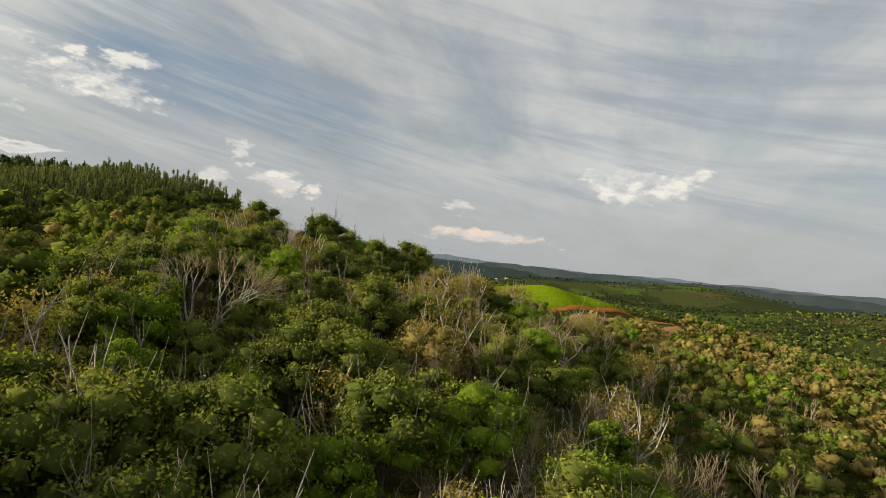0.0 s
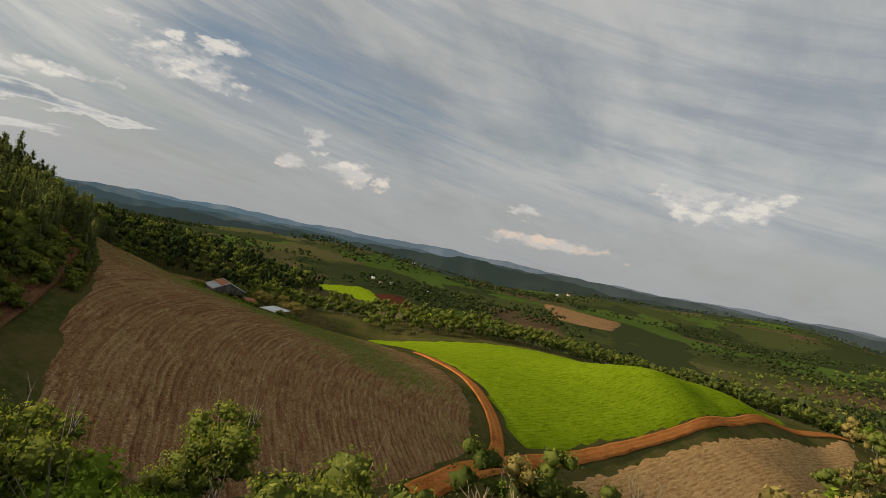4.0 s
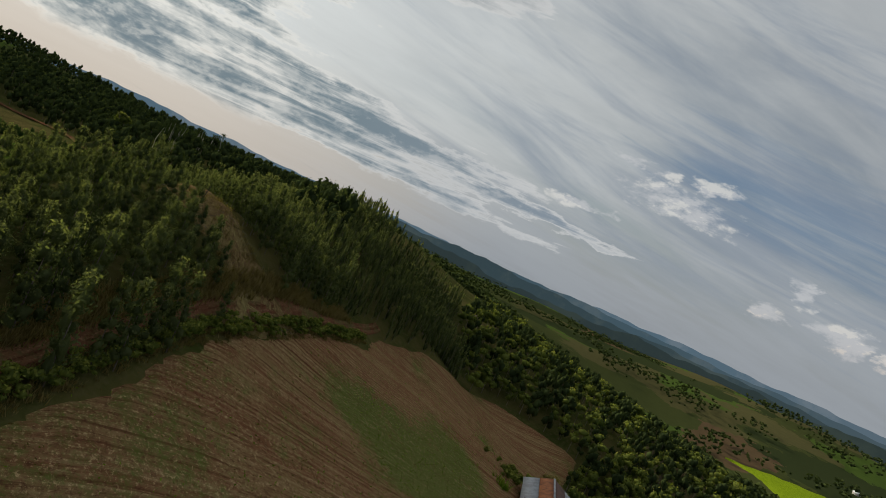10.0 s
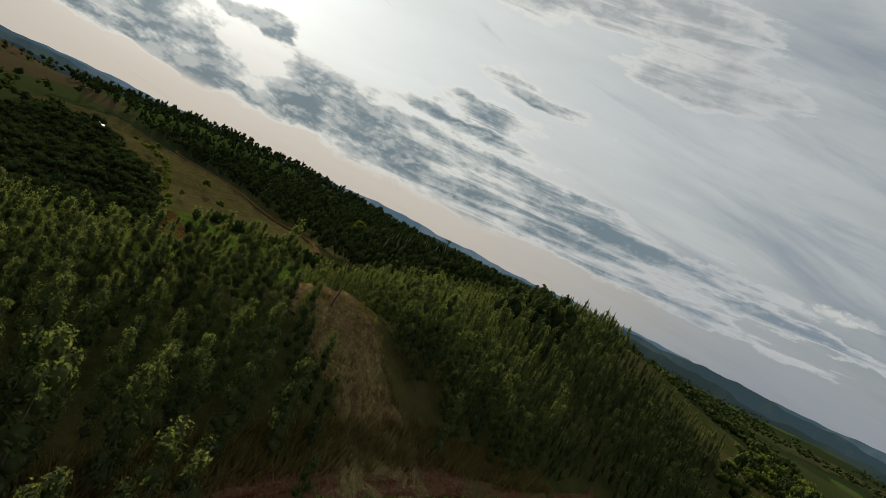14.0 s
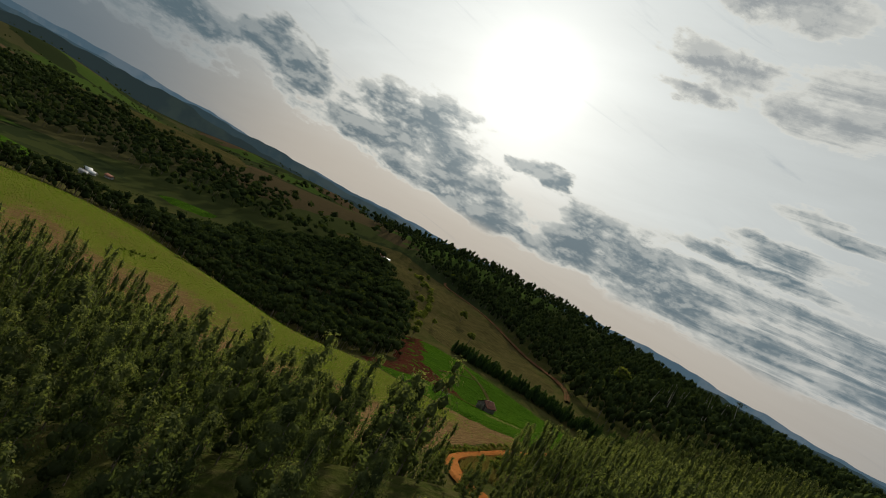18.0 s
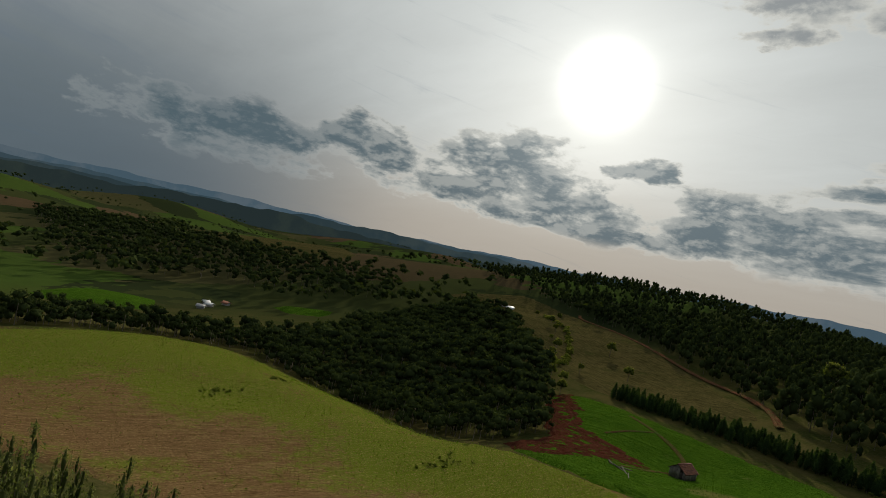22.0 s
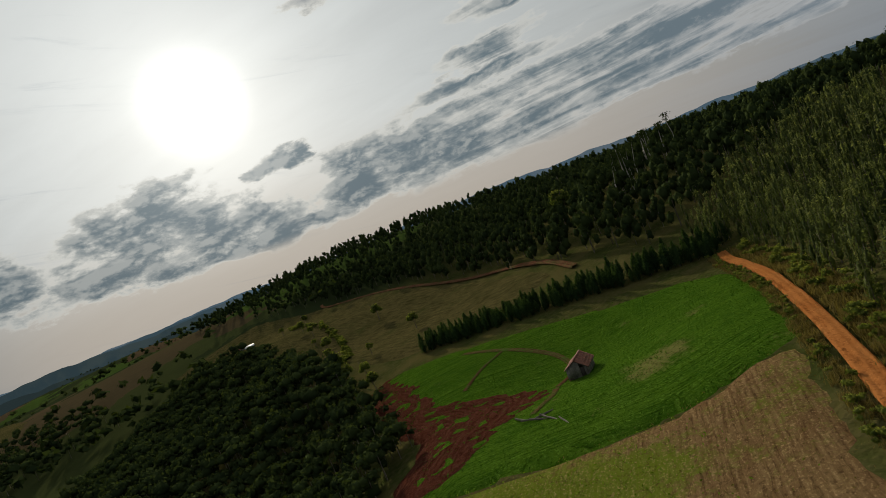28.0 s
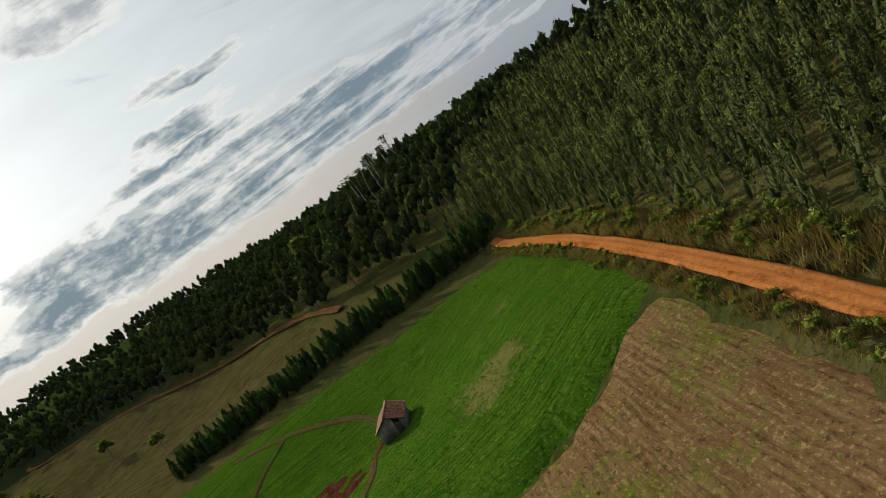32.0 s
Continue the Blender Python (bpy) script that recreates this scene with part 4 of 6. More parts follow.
def simple_tree(h, spread, r, lumps, count, size, tall=False):
    """A tree seen from afar: a short trunk, an uneven crown of several lumps, leaves standing out all over them."""
    tv, tf = tube([(0, 0, -0.6), (0, 0, h * 0.55)], [0.014 * h, 0.008 * h], 3)
    a = 2.4 * np.arange(lumps) + r.uniform(0, 1.2, lumps)
    far = spread * 0.5 * np.sqrt(r.uniform(0.15, 1, lumps))
    high = np.linspace(0.86, 0.3, lumps) + r.uniform(-0.08, 0.08, lumps) if tall else r.uniform(0.3, 0.8, lumps)
    c = np.stack([np.cos(a) * far, np.sin(a) * far, h * high], -1)
    c[0] = (0, 0, h * (0.84 if tall else 0.74))
    rx = spread * r.uniform(0.3, 0.5, lumps)
    rx[0] *= 0.8
    thick = 1.35 if tall else 0.8
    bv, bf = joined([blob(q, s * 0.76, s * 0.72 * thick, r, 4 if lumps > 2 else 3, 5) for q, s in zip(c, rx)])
    pick = r.integers(0, lumps, count)
    d = unit(count, r)
    d[:, 2] = d[:, 2] * 0.8 + 0.2
    pos = c[pick] + d * [1, 1, thick] * rx[pick][:, None] * r.uniform(0.7, 1.18, (count, 1))
    pos[:, 2] = np.maximum(pos[:, 2], h * 0.04)
    lv, lf = leaves(pos, size, 0.6, 0.1, r, d, 0.7)
    cv, cf = joined([(lv, lf), (bv, bf)])
    # sunlit tops painted in, on the leaves and faintly on the filling
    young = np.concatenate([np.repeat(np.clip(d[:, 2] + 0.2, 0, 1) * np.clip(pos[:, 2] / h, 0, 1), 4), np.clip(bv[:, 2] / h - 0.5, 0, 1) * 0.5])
    return tv, tf, cv, cf, young


def bare_tree(h, spread, r, depth=6):
    """A leafless tree: pale limbs that fork again and again into fine twigs."""
    wood, twig = [], []

    def grow(p, d, length, rad, left):
        q = p + d * length + r.normal(size=3) * 0.06 * length
        (wood if left > 2 else twig).append(tube([p, (p + q) / 2 + r.normal(size=3) * 0.05 * length, q], [rad, rad * 0.85, rad * 0.66], 5 if left > 4 else 3))
        if left == 0:
            return
        for _ in range(3 if r.uniform() < 0.45 or left == depth else 2):
            e = d + unit(1, r)[0] * 0.62 + [0, 0, 0.13]
            e[:2] *= spread / (h * 0.4)
            grow(q, e / np.linalg.norm(e), length * r.uniform(0.66, 0.86), rad * 0.62, left - 1)

    grow(np.array([0, 0, -0.5]), np.array([r.normal() * 0.08, r.normal() * 0.08, 1.0]), h * 0.26, 0.021 * h, depth)
    tv, tf = joined(wood)
    cv, cf = joined(twig)
    return tv, tf, cv, cf, np.zeros(len(cv))


def tree_thing(shape, mats, name, label, category, group, at, turn, scale):
    """The first tree of a variant: an empty at its foot with trunk and crown under it."""
    tv, tf, cv, cf, young = shape
    top = tagged(new(name), label, category, group)
    mesh_object("trunk", tv, tf, mats[0], top)
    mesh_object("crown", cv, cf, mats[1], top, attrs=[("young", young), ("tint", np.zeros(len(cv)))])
    top.matrix_world = Matrix.LocRotScale(at, Euler((0, 0, turn)), (scale, scale, scale))
    return top


def stand(x, y):
    """How high the plantation stands: lower on the hill's western side."""
    return 1 - 0.17 * min(1.0, max(0.0, (-76 - x) / 10)) if y < 174 and x > -126 else 1.0


def plant_things(spots, shapes, mats, name, label, category, group, r, lo=0.8, hi=1.2):
    first = {}
    for x, y in spots:
        k = int(r.integers(len(shapes)))
        s, turn = r.uniform(lo, hi), r.uniform(0, 6.28)
        s *= stand(x, y) if name == "eucalyptus" else 1.0
        at = (x, y, ground_z(x, y) - 0.1)
        if k not in first:
            first[k] = tree_thing(shapes[k], mats, name, label, category, group, at, turn, s)
        else:
            c = copy_thing(first[k], Matrix.LocRotScale(at, Euler((0, 0, turn)), None))
            c.scale = (s, s, s)


def plant_stuff(name, spots, shapes, mats, label, category, r, lo=0.75, hi=1.25, trunks=True):
    """Many trees as one object: every tree is turned, scaled and toned on its own."""
    V, F, I, Y, T = [], [], [], [], []
    at = 0
    spots = np.asarray(spots, float)
    zs = height(spots[:, 0], spots[:, 1])
    for (x, y), z in zip(spots, zs):
        tv, tf, cv, cf, young = shapes[int(r.integers(len(shapes)))]
        s, a, tone = r.uniform(lo, hi), r.uniform(0, 6.28), r.uniform()
        s *= stand(x, y) if name == "eucalyptus_plantation" else 1.0
        sx = s * r.uniform(0.85, 1.15)
        ca, sa = math.cos(a), math.sin(a)
        rot = np.array([[ca * sx, -sa * sx, 0], [sa * sx, ca * sx, 0], [0, 0, s]])
        sets = ((tv, tf, 0, None), (cv, cf, 1, young)) if trunks else ((cv, cf, 1, young),)
        for v, f, m, yo in sets:
            V.append(v @ rot.T + [x, y, z - 0.1])
            F.append(f + at)
            I.append(np.full(len(f), m))
            Y.append(np.zeros(len(v)) if yo is None else yo)
            T.append(np.full(len(v), tone))
            at += len(v)
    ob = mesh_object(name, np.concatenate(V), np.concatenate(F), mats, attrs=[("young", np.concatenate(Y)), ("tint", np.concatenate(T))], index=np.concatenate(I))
    return tagged(ob, label, category, kind="stuff")


def scatter(poly, gap, r, jitter=0.4, keep_off=(), rows=False):
    """Spots inside an outline about gap apart, clear of the lines in keep_off: (line, metres)."""
    poly = np.asarray(poly, float)
    lo, hi = poly.min(0), poly.max(0)
    gx, gy = np.meshgrid(np.arange(lo[0], hi[0], gap), np.arange(lo[1], hi[1], gap))
    gx = gx + (np.arange(gx.shape[0]) % 2)[:, None] * gap * 0.5
    gx = (gx + r.uniform(-jitter, jitter, gx.shape) * gap).ravel()
    gy = (gy + r.uniform(-jitter, jitter, gy.shape) * gap).ravel()
    ok = inside(poly, gx, gy)
    for line, m in keep_off:
        ok &= off_line(line, gx, gy) > m
    return np.stack([gx[ok], gy[ok]], -1)


def outside(spots, *polys):
    ok = np.ones(len(spots), bool)
    for p in polys:
        ok &= ~inside(p, spots[:, 0], spots[:, 1])
    return spots[ok]


def shapes_of(fn, n, seed):
    return [fn(np.random.default_rng(seed + 13 * k)) for k in range(n)]


# plantation of young eucalyptus on the hill and the ridge
HILL = [(-47, 143), (-51, 150), (-60, 159), (-70, 167.5), (-79, 173.5), (-85, 173), (-89, 169.5), (-92, 166.8), (-95.2, 169), (-97, 173.5), (-104, 174), (-112, 170), (-117, 163), (-122, 154), (-124, 145), (-121, 135), (-119, 124), (-117, 112), (-112, 100), (-102, 82), (-88, 68), (-70, 84), (-56, 116)]
RIDGE = [(-87, 184), (-88.5, 180.5), (-91.5, 177.5), (-97, 174.5), (-104, 174.8), (-113, 173.5), (-124, 171), (-142, 166), (-160, 170), (-178, 177), (-205, 187), (-238, 190), (-262, 236), (-292, 322), (-240, 344), (-185, 305), (-150, 262), (-122, 252), (-112, 244), (-108, 226), (-107, 214), (-102, 205)]
OFF = ((ROAD_A, 1.5), (ROAD_B, 3.4))
r1 = np.random.default_rng(5)
euc_close = shapes_of(lambda r: eucalyptus(r.uniform(5.4, 7.0), r, 1600, 0.066, 10, 5), 7, 30)
euc_near = shapes_of(lambda r: eucalyptus(r.uniform(5.4, 7.0), r, 560, 0.11, 9, 4), 8, 40)
euc_mid = shapes_of(lambda r: eucalyptus(r.uniform(5.4, 7.2), r, 290, 0.115, 5, 3), 8, 70)
euc_far = shapes_of(lambda r: eucalyptus(r.uniform(6.0, 7.8), r, 90, 0.2, 3, 4), 8, 90)
hill_spots = scatter(HILL, 2.2, r1, 0.34, OFF)
ridge_spots = scatter(RIDGE, 2.35, r1, 0.32, OFF + ((GAP + GAP[:1], 0.5),))
ridge_spots = outside(ridge_spots, GAP, GREEN_B, FIELD_A)
ridge_spots = ridge_spots[(ridge_spots[:, 0] > -165) | (ridge_spots[:, 1] < 246)]
plant_things(outside(scatter([(-91.5, 177.8), (-96.2, 174.8), (-104, 174.2), (-111, 173), (-111, 178.5), (-96, 179.5), (-90, 180)], 1.75, r1, 0.4), GAP), euc_near, [M_BARK, M_EUC], "eucalyptus", "short eucalyptus regrowth beside the clearing", "tree", "regrowth behind the clearing", r1, 0.5, 0.75)
ridge_spots = ridge_spots[(ridge_spots[:, 0] > -94) | (ridge_spots[:, 0] < -110) | (ridge_spots[:, 1] > 177.5)]
hill_spots = outside(hill_spots, GAP, FIELD_B, FIELD_A)
hill_spots = hill_spots[np.hypot(hill_spots[:, 0] + 93, hill_spots[:, 1] - 169) > 1.5]
low = (hill_spots[:, 0] < -94.5) & (hill_spots[:, 0] > -110) & (hill_spots[:, 1] > 165.5)
plant_things(outside(scatter([(-95.8, 168), (-97.5, 173.5), (-104, 173.8), (-109, 170), (-109, 166), (-97, 165.5)], 1.5, r1, 0.4), GAP), euc_near, [M_BARK, M_EUC], "eucalyptus", "short eucalyptus regrowth behind the clearing", "tree", "regrowth behind the clearing", r1, 0.25, 0.42)
hill_spots = hill_spots[~low]
close = np.hypot(hill_spots[:, 0] + 84, (hill_spots[:, 1] - 159))
order = np.argsort(close)
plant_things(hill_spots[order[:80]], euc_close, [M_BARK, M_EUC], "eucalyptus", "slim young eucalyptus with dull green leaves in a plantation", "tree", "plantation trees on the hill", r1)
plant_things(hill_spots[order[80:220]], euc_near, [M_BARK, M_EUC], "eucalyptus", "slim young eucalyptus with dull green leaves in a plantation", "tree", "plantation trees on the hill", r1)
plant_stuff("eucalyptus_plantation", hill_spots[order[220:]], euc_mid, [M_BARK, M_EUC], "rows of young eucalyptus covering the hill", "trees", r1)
near_gap = np.hypot(ridge_spots[:, 0] + 93, ridge_spots[:, 1] - 182)
order = np.argsort(near_gap)
plant_things(ridge_spots[order[:70]], euc_near, [M_BARK, M_EUC], "eucalyptus", "slim young eucalyptus at the edge of a clearing", "tree", "plantation trees on the ridge", r1)
rest = ridge_spots[order[70:]]
mid = (np.hypot(rest[:, 0] + 110, rest[:, 1] - 190) < 48) | (off_line(ROAD_B, rest[:, 0], rest[:, 1]) < 18)
plant_stuff("eucalyptus_plantation", rest[mid], euc_mid, [M_BARK, M_EUC], "young eucalyptus on the slope above the road", "trees", r1)
plant_stuff("eucalyptus_plantation", rest[~mid], euc_far, [M_BARK, M_EUC], "young eucalyptus along the ridge", "trees", r1, 0.85, 1.35)

# native forest on the slope where the flight begins
FOREST = [(-70, -70), (240, -70), (280, 140), (250, 330), (140, 330), (122, 284), (106, 250), (58, 180), (36, 158), (18, 143), (4, 138), (-8, 119), (-20, 107), (-34, 101), (-48, 96), (-62, 84), (-80, 40)]
r2 = np.random.default_rng(8)
leafy_near = shapes_of(lambda r: broadleaf(r.uniform(8, 11.5), r.uniform(2.4, 3.7), r, 3000, 0.115), 8, 200)
thin_near = shapes_of(lambda r: broadleaf(r.uniform(8, 11), r.uniform(2.6, 3.6), r, 1500, 0.105, heart=0.0, rad=0.22), 5, 215)
leafy_mid = shapes_of(lambda r: simple_tree(r.uniform(6.5, 10), r.uniform(2.3, 3.5), r, 8, 330, 0.17), 8, 230)
leafy_far = shapes_of(lambda r: simple_tree(r.uniform(6, 9), r.uniform(3.0, 4.4), r, 5, 70, 0.42), 7, 260)
bare_mid = shapes_of(lambda r: bare_tree(r.uniform(7, 10), r.uniform(2.4, 3.4), r, 4), 3, 280)
bare_near = shapes_of(lambda r: bare_tree(r.uniform(8.5, 11.5), r.uniform(3.2, 4.4), r), 4, 300)
spots = scatter(FOREST, 4.1, r2, 0.45, ((ROAD_A, 1.7), (ROAD_LOWER, 3.2)))
spots = spots[(off_line([(0, 14), (10, 110)], spots[:, 0], spots[:, 1]) < 62) | (r2.uniform(size=len(spots)) < 0.5)]
spots = outside(spots, GREEN_A, MAIZE_A, FIELD_A)
spots = spots[off_line([(-24, 94), (-20, 84)], spots[:, 0], spots[:, 1]) > 3.0]
spots = spots[off_line([(-62, 62), (-50, 70)], spots[:, 0], spots[:, 1]) > 6]
spots = spots[(spots[:, 1] > 4) | (r2.uniform(size=len(spots)) < 0.25)]
# trees that stand out of the canopy: place, height, spread
GIANTS = ((-21, 52, 14.5, 5.6, "bare"), (-0.6, 53.5, 13.5, 4.8, "olive"), (-9.1, 56.9, 11.0, 3.4, "bright"), (0.3, 87.8, 12.5, 4.2, "olive"), (27.2, 102, 12.0, 4.4, "thin"), (31.4, 84, 10.6, 4.2, "thin"), (-25, 82.4, 11.5, 4.0, "bare"), (12, 103, 11.0, 3.6, "bare"))
for x, y, tall, wide, kind in GIANTS:
    spots = spots[np.hypot(spots[:, 0] - x, spots[:, 1] - y) > wide * (0.45 if kind == "bare" else 0.85)]
d = off_line([(-4, 16), (-8, 84)], spots[:, 0], spots[:, 1]) + 0.1 * off_line([(-6, 48), (-8, 112)], spots[:, 0], spots[:, 1])
order = np.argsort(d)
near, rest = spots[order[:290]], spots[order[290:]]
which = np.clip(r2.uniform(size=len(near)) + np.clip(near[:, 0] * 0.03, -0.3, 0.3), 0, 1)
SETS = ((0.0, 0.46, leafy_near, [M_BARK, M_DARK], "broadleaf_tree", "dense dark green native tree in the forest"),
        (0.46, 0.6, leafy_near, [M_BARK, M_BRIGHT], "broadleaf_tree", "fresh bright green native tree in the forest"),
        (0.6, 0.89, thin_near, [M_PALE, M_OLIVE], "broadleaf_tree", "olive-yellow tree with pale limbs in the forest"),
        (0.89, 1.01, bare_near, [M_PALE, M_TWIG], "bare_tree", "leafless tree with pale grey branches in the forest"))
for lo_, hi_, shp, mats_, nm, lab in SETS:
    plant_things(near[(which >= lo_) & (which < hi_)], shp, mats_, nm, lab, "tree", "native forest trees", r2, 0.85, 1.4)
for k, (x, y, tall, wide, kind) in enumerate(GIANTS):
    rk = np.random.default_rng(350 + k)
    at, turn = (x, y, ground_z(x, y) - 0.1), 0.8 * k
    if kind == "bare":
        tree_thing(bare_tree(tall, wide, rk, 7), [M_PALE, M_TWIG], "bare_tree", "large leafless tree with spreading pale grey branches", "tree", "native forest trees", at, turn, 1.0)
    elif kind == "bright":
        tree_thing(broadleaf(tall, wide, rk, 4200, 0.13), [M_BARK, M_BRIGHT], "broadleaf_tree", "rounded fresh green tree rising out of the forest", "tree", "native forest trees", at, turn, 1.0)
    else:
        tree_thing(broadleaf(tall, wide, rk, 4600 if kind == "olive" else 2600, 0.12, clumps=19, heart=0.6 if kind == "olive" else 0.0, rad=0.2), [M_PALE, M_OLIVE], "broadleaf_tree", "tall olive-yellow tree with pale limbs and a thin crown", "tree", "native forest trees", at, turn, 1.0)
which = np.clip(r2.uniform(size=len(rest)) + np.clip(rest[:, 0] * 0.006, -0.12, 0.22), 0, 1)
far_off = off_line([(0, 14), (10, 110)], rest[:, 0], rest[:, 1]) > 58
for lo_, hi_, m in ((0, 0.58, [M_BARK, M_DARK]), (0.58, 0.68, [M_BARK, M_BRIGHT]), (0.68, 0.9, [M_PALE, M_OLIVE]), (0.9, 1.01, [M_PALE, M_TWIG])):
    pick = (which >= lo_) & (which < hi_)
    plant_stuff("forest", rest[pick & ~far_off], bare_mid if m[1] is M_TWIG else leafy_mid, m, "mixed native forest on the hillside", "trees", r2)
    plant_stuff("forest", rest[pick & far_off], leafy_far, [M_BARK, M_OLIVE] if m[1] is M_TWIG else m, "mixed native forest farther down the hillside", "trees", r2)

# thicket between the forest and the plantation
THICKET = [(-64, 82), (-48, 95), (-38, 104), (-44, 124), (-49, 139), (-56, 144), (-60, 118), (-72, 84)]
thicket = shapes_of(lambda r: simple_tree(r.uniform(4.5, 6.5), r.uniform(1.7, 2.5), r, 7, 260, 0.14), 6, 330)
spots = outside(scatter(THICKET, 2.7, r2, 0.45, ((ROAD_A, 1.6),)), FIELD_A)
plant_stuff("thicket", spots, thicket, [M_BARK, M_DARK], "dense young thicket between forest and plantation", "trees", r2, 0.7, 1.2)

# woods round the western fields and beyond the barn
WOOD_B = [(-207, 132), (-190, 122), (-189, 108), (-198, 90), (-207, 60), (-207, 42), (-188, 29), (-160, 32), (-130, 40), (-112, 50), (-100, 30), (-150, 5), (-200, 8), (-240, 20), (-300, 0), (-341, -12), (-385, 20), (-344, 68), (-270, 108), (-249, 116)]
WOOD_WEST = [(-242, 190), (-250, 182), (-272, 173), (-333, 152), (-402, 108), (-440, 70), (-475, 25), (-560, -60), (-760, -120), (-820, 60), (-700, 330), (-420, 420), (-300, 330), (-266, 238)]
WOOD_NORTH = [(-116, 249), (-126, 252), (-150, 266), (-185, 308), (-240, 348), (-292, 326), (-330, 420), (-250, 520), (-160, 430), (-100, 360), (-76, 330), (-80, 285), (-90, 262), (-103, 255)]
WOOD_EDGE = [(-34, 250), (-12, 255), (20, 270), (60, 286), (100, 292), (140, 300), (150, 330), (40, 310), (-30, 284), (-60, 288), (-96, 296), (-100, 268), (-90, 262), (-78, 240), (-66, 236), (-66, 264), (-46, 262)]
r3 = np.random.default_rng(21)
wood_mid = shapes_of(lambda r: simple_tree(r.uniform(4.8, 7.5), r.uniform(2.4, 3.5), r, 4, 80, 0.25), 7, 400)
wood_far = shapes_of(lambda r: simple_tree(r.uniform(6.5, 9.5), r.uniform(3.0, 4.6), r, 4, 44, 0.46), 7, 430)
wood_tall = shapes_of(lambda r: simple_tree(r.uniform(7.5, 11), r.uniform(3.0, 4.3), r, 5, 60, 0.42, True), 8, 450)
s = outside(scatter(WOOD_B, 3.1, r3, 0.45), FIELD_B, GREEN_B, PASTURE_B)
closer = off_line(FIELD_B[9:18], s[:, 0], s[:, 1]) < 30
# these woods take the leaf that has the shade painted in
plant_stuff("woodland", s[closer], wood_mid, [M_BARK, M_WOOD_SHADED], "dark native woodland at the field's edge", "trees", r3)
plant_stuff("woodland", s[~closer], wood_far, [M_BARK, M_WOOD_SHADED], "dark native woodland in a valley", "trees", r3, 0.5, 1.15)
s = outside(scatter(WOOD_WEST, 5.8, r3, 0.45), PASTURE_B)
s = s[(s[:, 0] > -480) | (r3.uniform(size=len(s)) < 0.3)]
plant_stuff("woodland", s, wood_tall, [M_BARK, M_WOOD_SHADED], "dark tall woodland along the western ridge", "trees", r3, 0.7, 1.1)
CREST = [(-136, 207), (-150, 214), (-170, 221), (-192, 228), (-215, 233), (-236, 238)]
r7 = np.random.default_rng(23)
s = np.concatenate([np.array(CREST)[k] + (np.array(CREST)[k + 1] - np.array(CREST)[k]) * t + r7.normal(size=2) * 3.0 for k in range(5) for t in np.linspace(0, 0.95, 9)]).reshape(-1, 2)
plant_stuff("woodland", s, wood_tall, [M_BARK, M_WOOD_SHADED], "dark native trees standing above the plantation on the crest", "trees", r7, 0.85, 1.25)
s = outside(scatter(WOOD_NORTH, 3.9, r3, 0.45), FIELD_A)
s = s[(s[:, 1] < 380) & (s[:, 0] > -215)]
half = r3.uniform(size=len(s)) < 0.55
plant_stuff("woodland", s[half], wood_tall, [M_BARK, M_WOOD_SHADED], "dark woodland below the ridge", "trees", r3, 0.55, 0.85)
plant_stuff("woodland", s[~half], wood_far, [M_BARK, M_DARK], "green woodland below the ridge", "trees", r3, 0.6, 0.95)
s = outside(scatter(WOOD_EDGE, 3.7, r3, 0.42), FIELD_A, GREEN_A, MOUND)
s = s[np.hypot(s[:, 0] + 72, s[:, 1] - 228) > 13]
s = s[np.hypot(s[:, 0] + 54, s[:, 1] - 213) > 9]
plant_stuff("woodland", s, wood_mid, [M_BARK, M_DARK], "belt of trees behind the fields", "trees", r3, 0.7, 1.2)
SCARP = [(-465, -87), (-480, -177), (-474, -352), (-492, -567), (-420, -560), (-330, -330), (-304, -217), (-333, -158), (-373, -85), (-410, -40)]
s = scatter(SCARP, 9.5, r3, 0.42)
plant_stuff("woodland", s, wood_far, [M_BARK, M_WOOD_SHADED], "dark woodland on the western scarp", "trees", r3, 1.0, 1.6)
# woods and hedges scattered over the far valley and hills
far_spots = []
while len(far_spots) < 13000:
    a, q = r3.uniform(0, 6.283) if r3.uniform() < 0.5 else r3.uniform(0.7, 2.5), 330 + 1650 * r3.uniform() ** 1.4
    x, y = -100 + q * math.cos(a), 150 + q * math.sin(a)
    if noise.noise((x * 0.006, y * 0.006, 5.0)) + 0.5 * noise.noise((x * 0.022, y * 0.022, 9.0)) > 0.1:
        far_spots.append((x, y))
far_spots = outside(np.array(far_spots), PASTURE_B, WOOD_WEST, WOOD_B, MEADOW_GREEN, MEADOW_BROWN, MEADOW_FAR, MEADOW_TAN, MEADOW_WEST, MEADOW_VALLEY, PLATEAU)
wood_tiny = shapes_of(lambda r: simple_tree(r.uniform(8, 11), r.uniform(6.5, 10.0), r, 1, 7, 1.6), 6, 470)
plant_stuff("far_woods", far_spots, wood_tiny, [M_BARK, M_WOOD_SHADED], "patches of woodland scattered over distant farmland", "trees", r3, 0.7, 1.4, trunks=False)
EAST_WOODS = [(140, 334), (262, 330), (284, 140), (640, 60), (1000, 500), (620, 1000), (250, 760), (150, 450)]
plant_stuff("far_woods", scatter(EAST_WOODS, 15.0, r3, 0.45), wood_tiny, [M_BARK, M_DARK], "unbroken woodland over the eastern slopes", "trees", r3, 0.7, 1.3, trunks=False)

# ---------------------------------------------------------------- buildings and loose things
def part(name, shape, mat, parent, label=""):
    ob = mesh_object(name, shape[0], shape[1], mat, parent)
    return tagged(ob, label) if label else ob


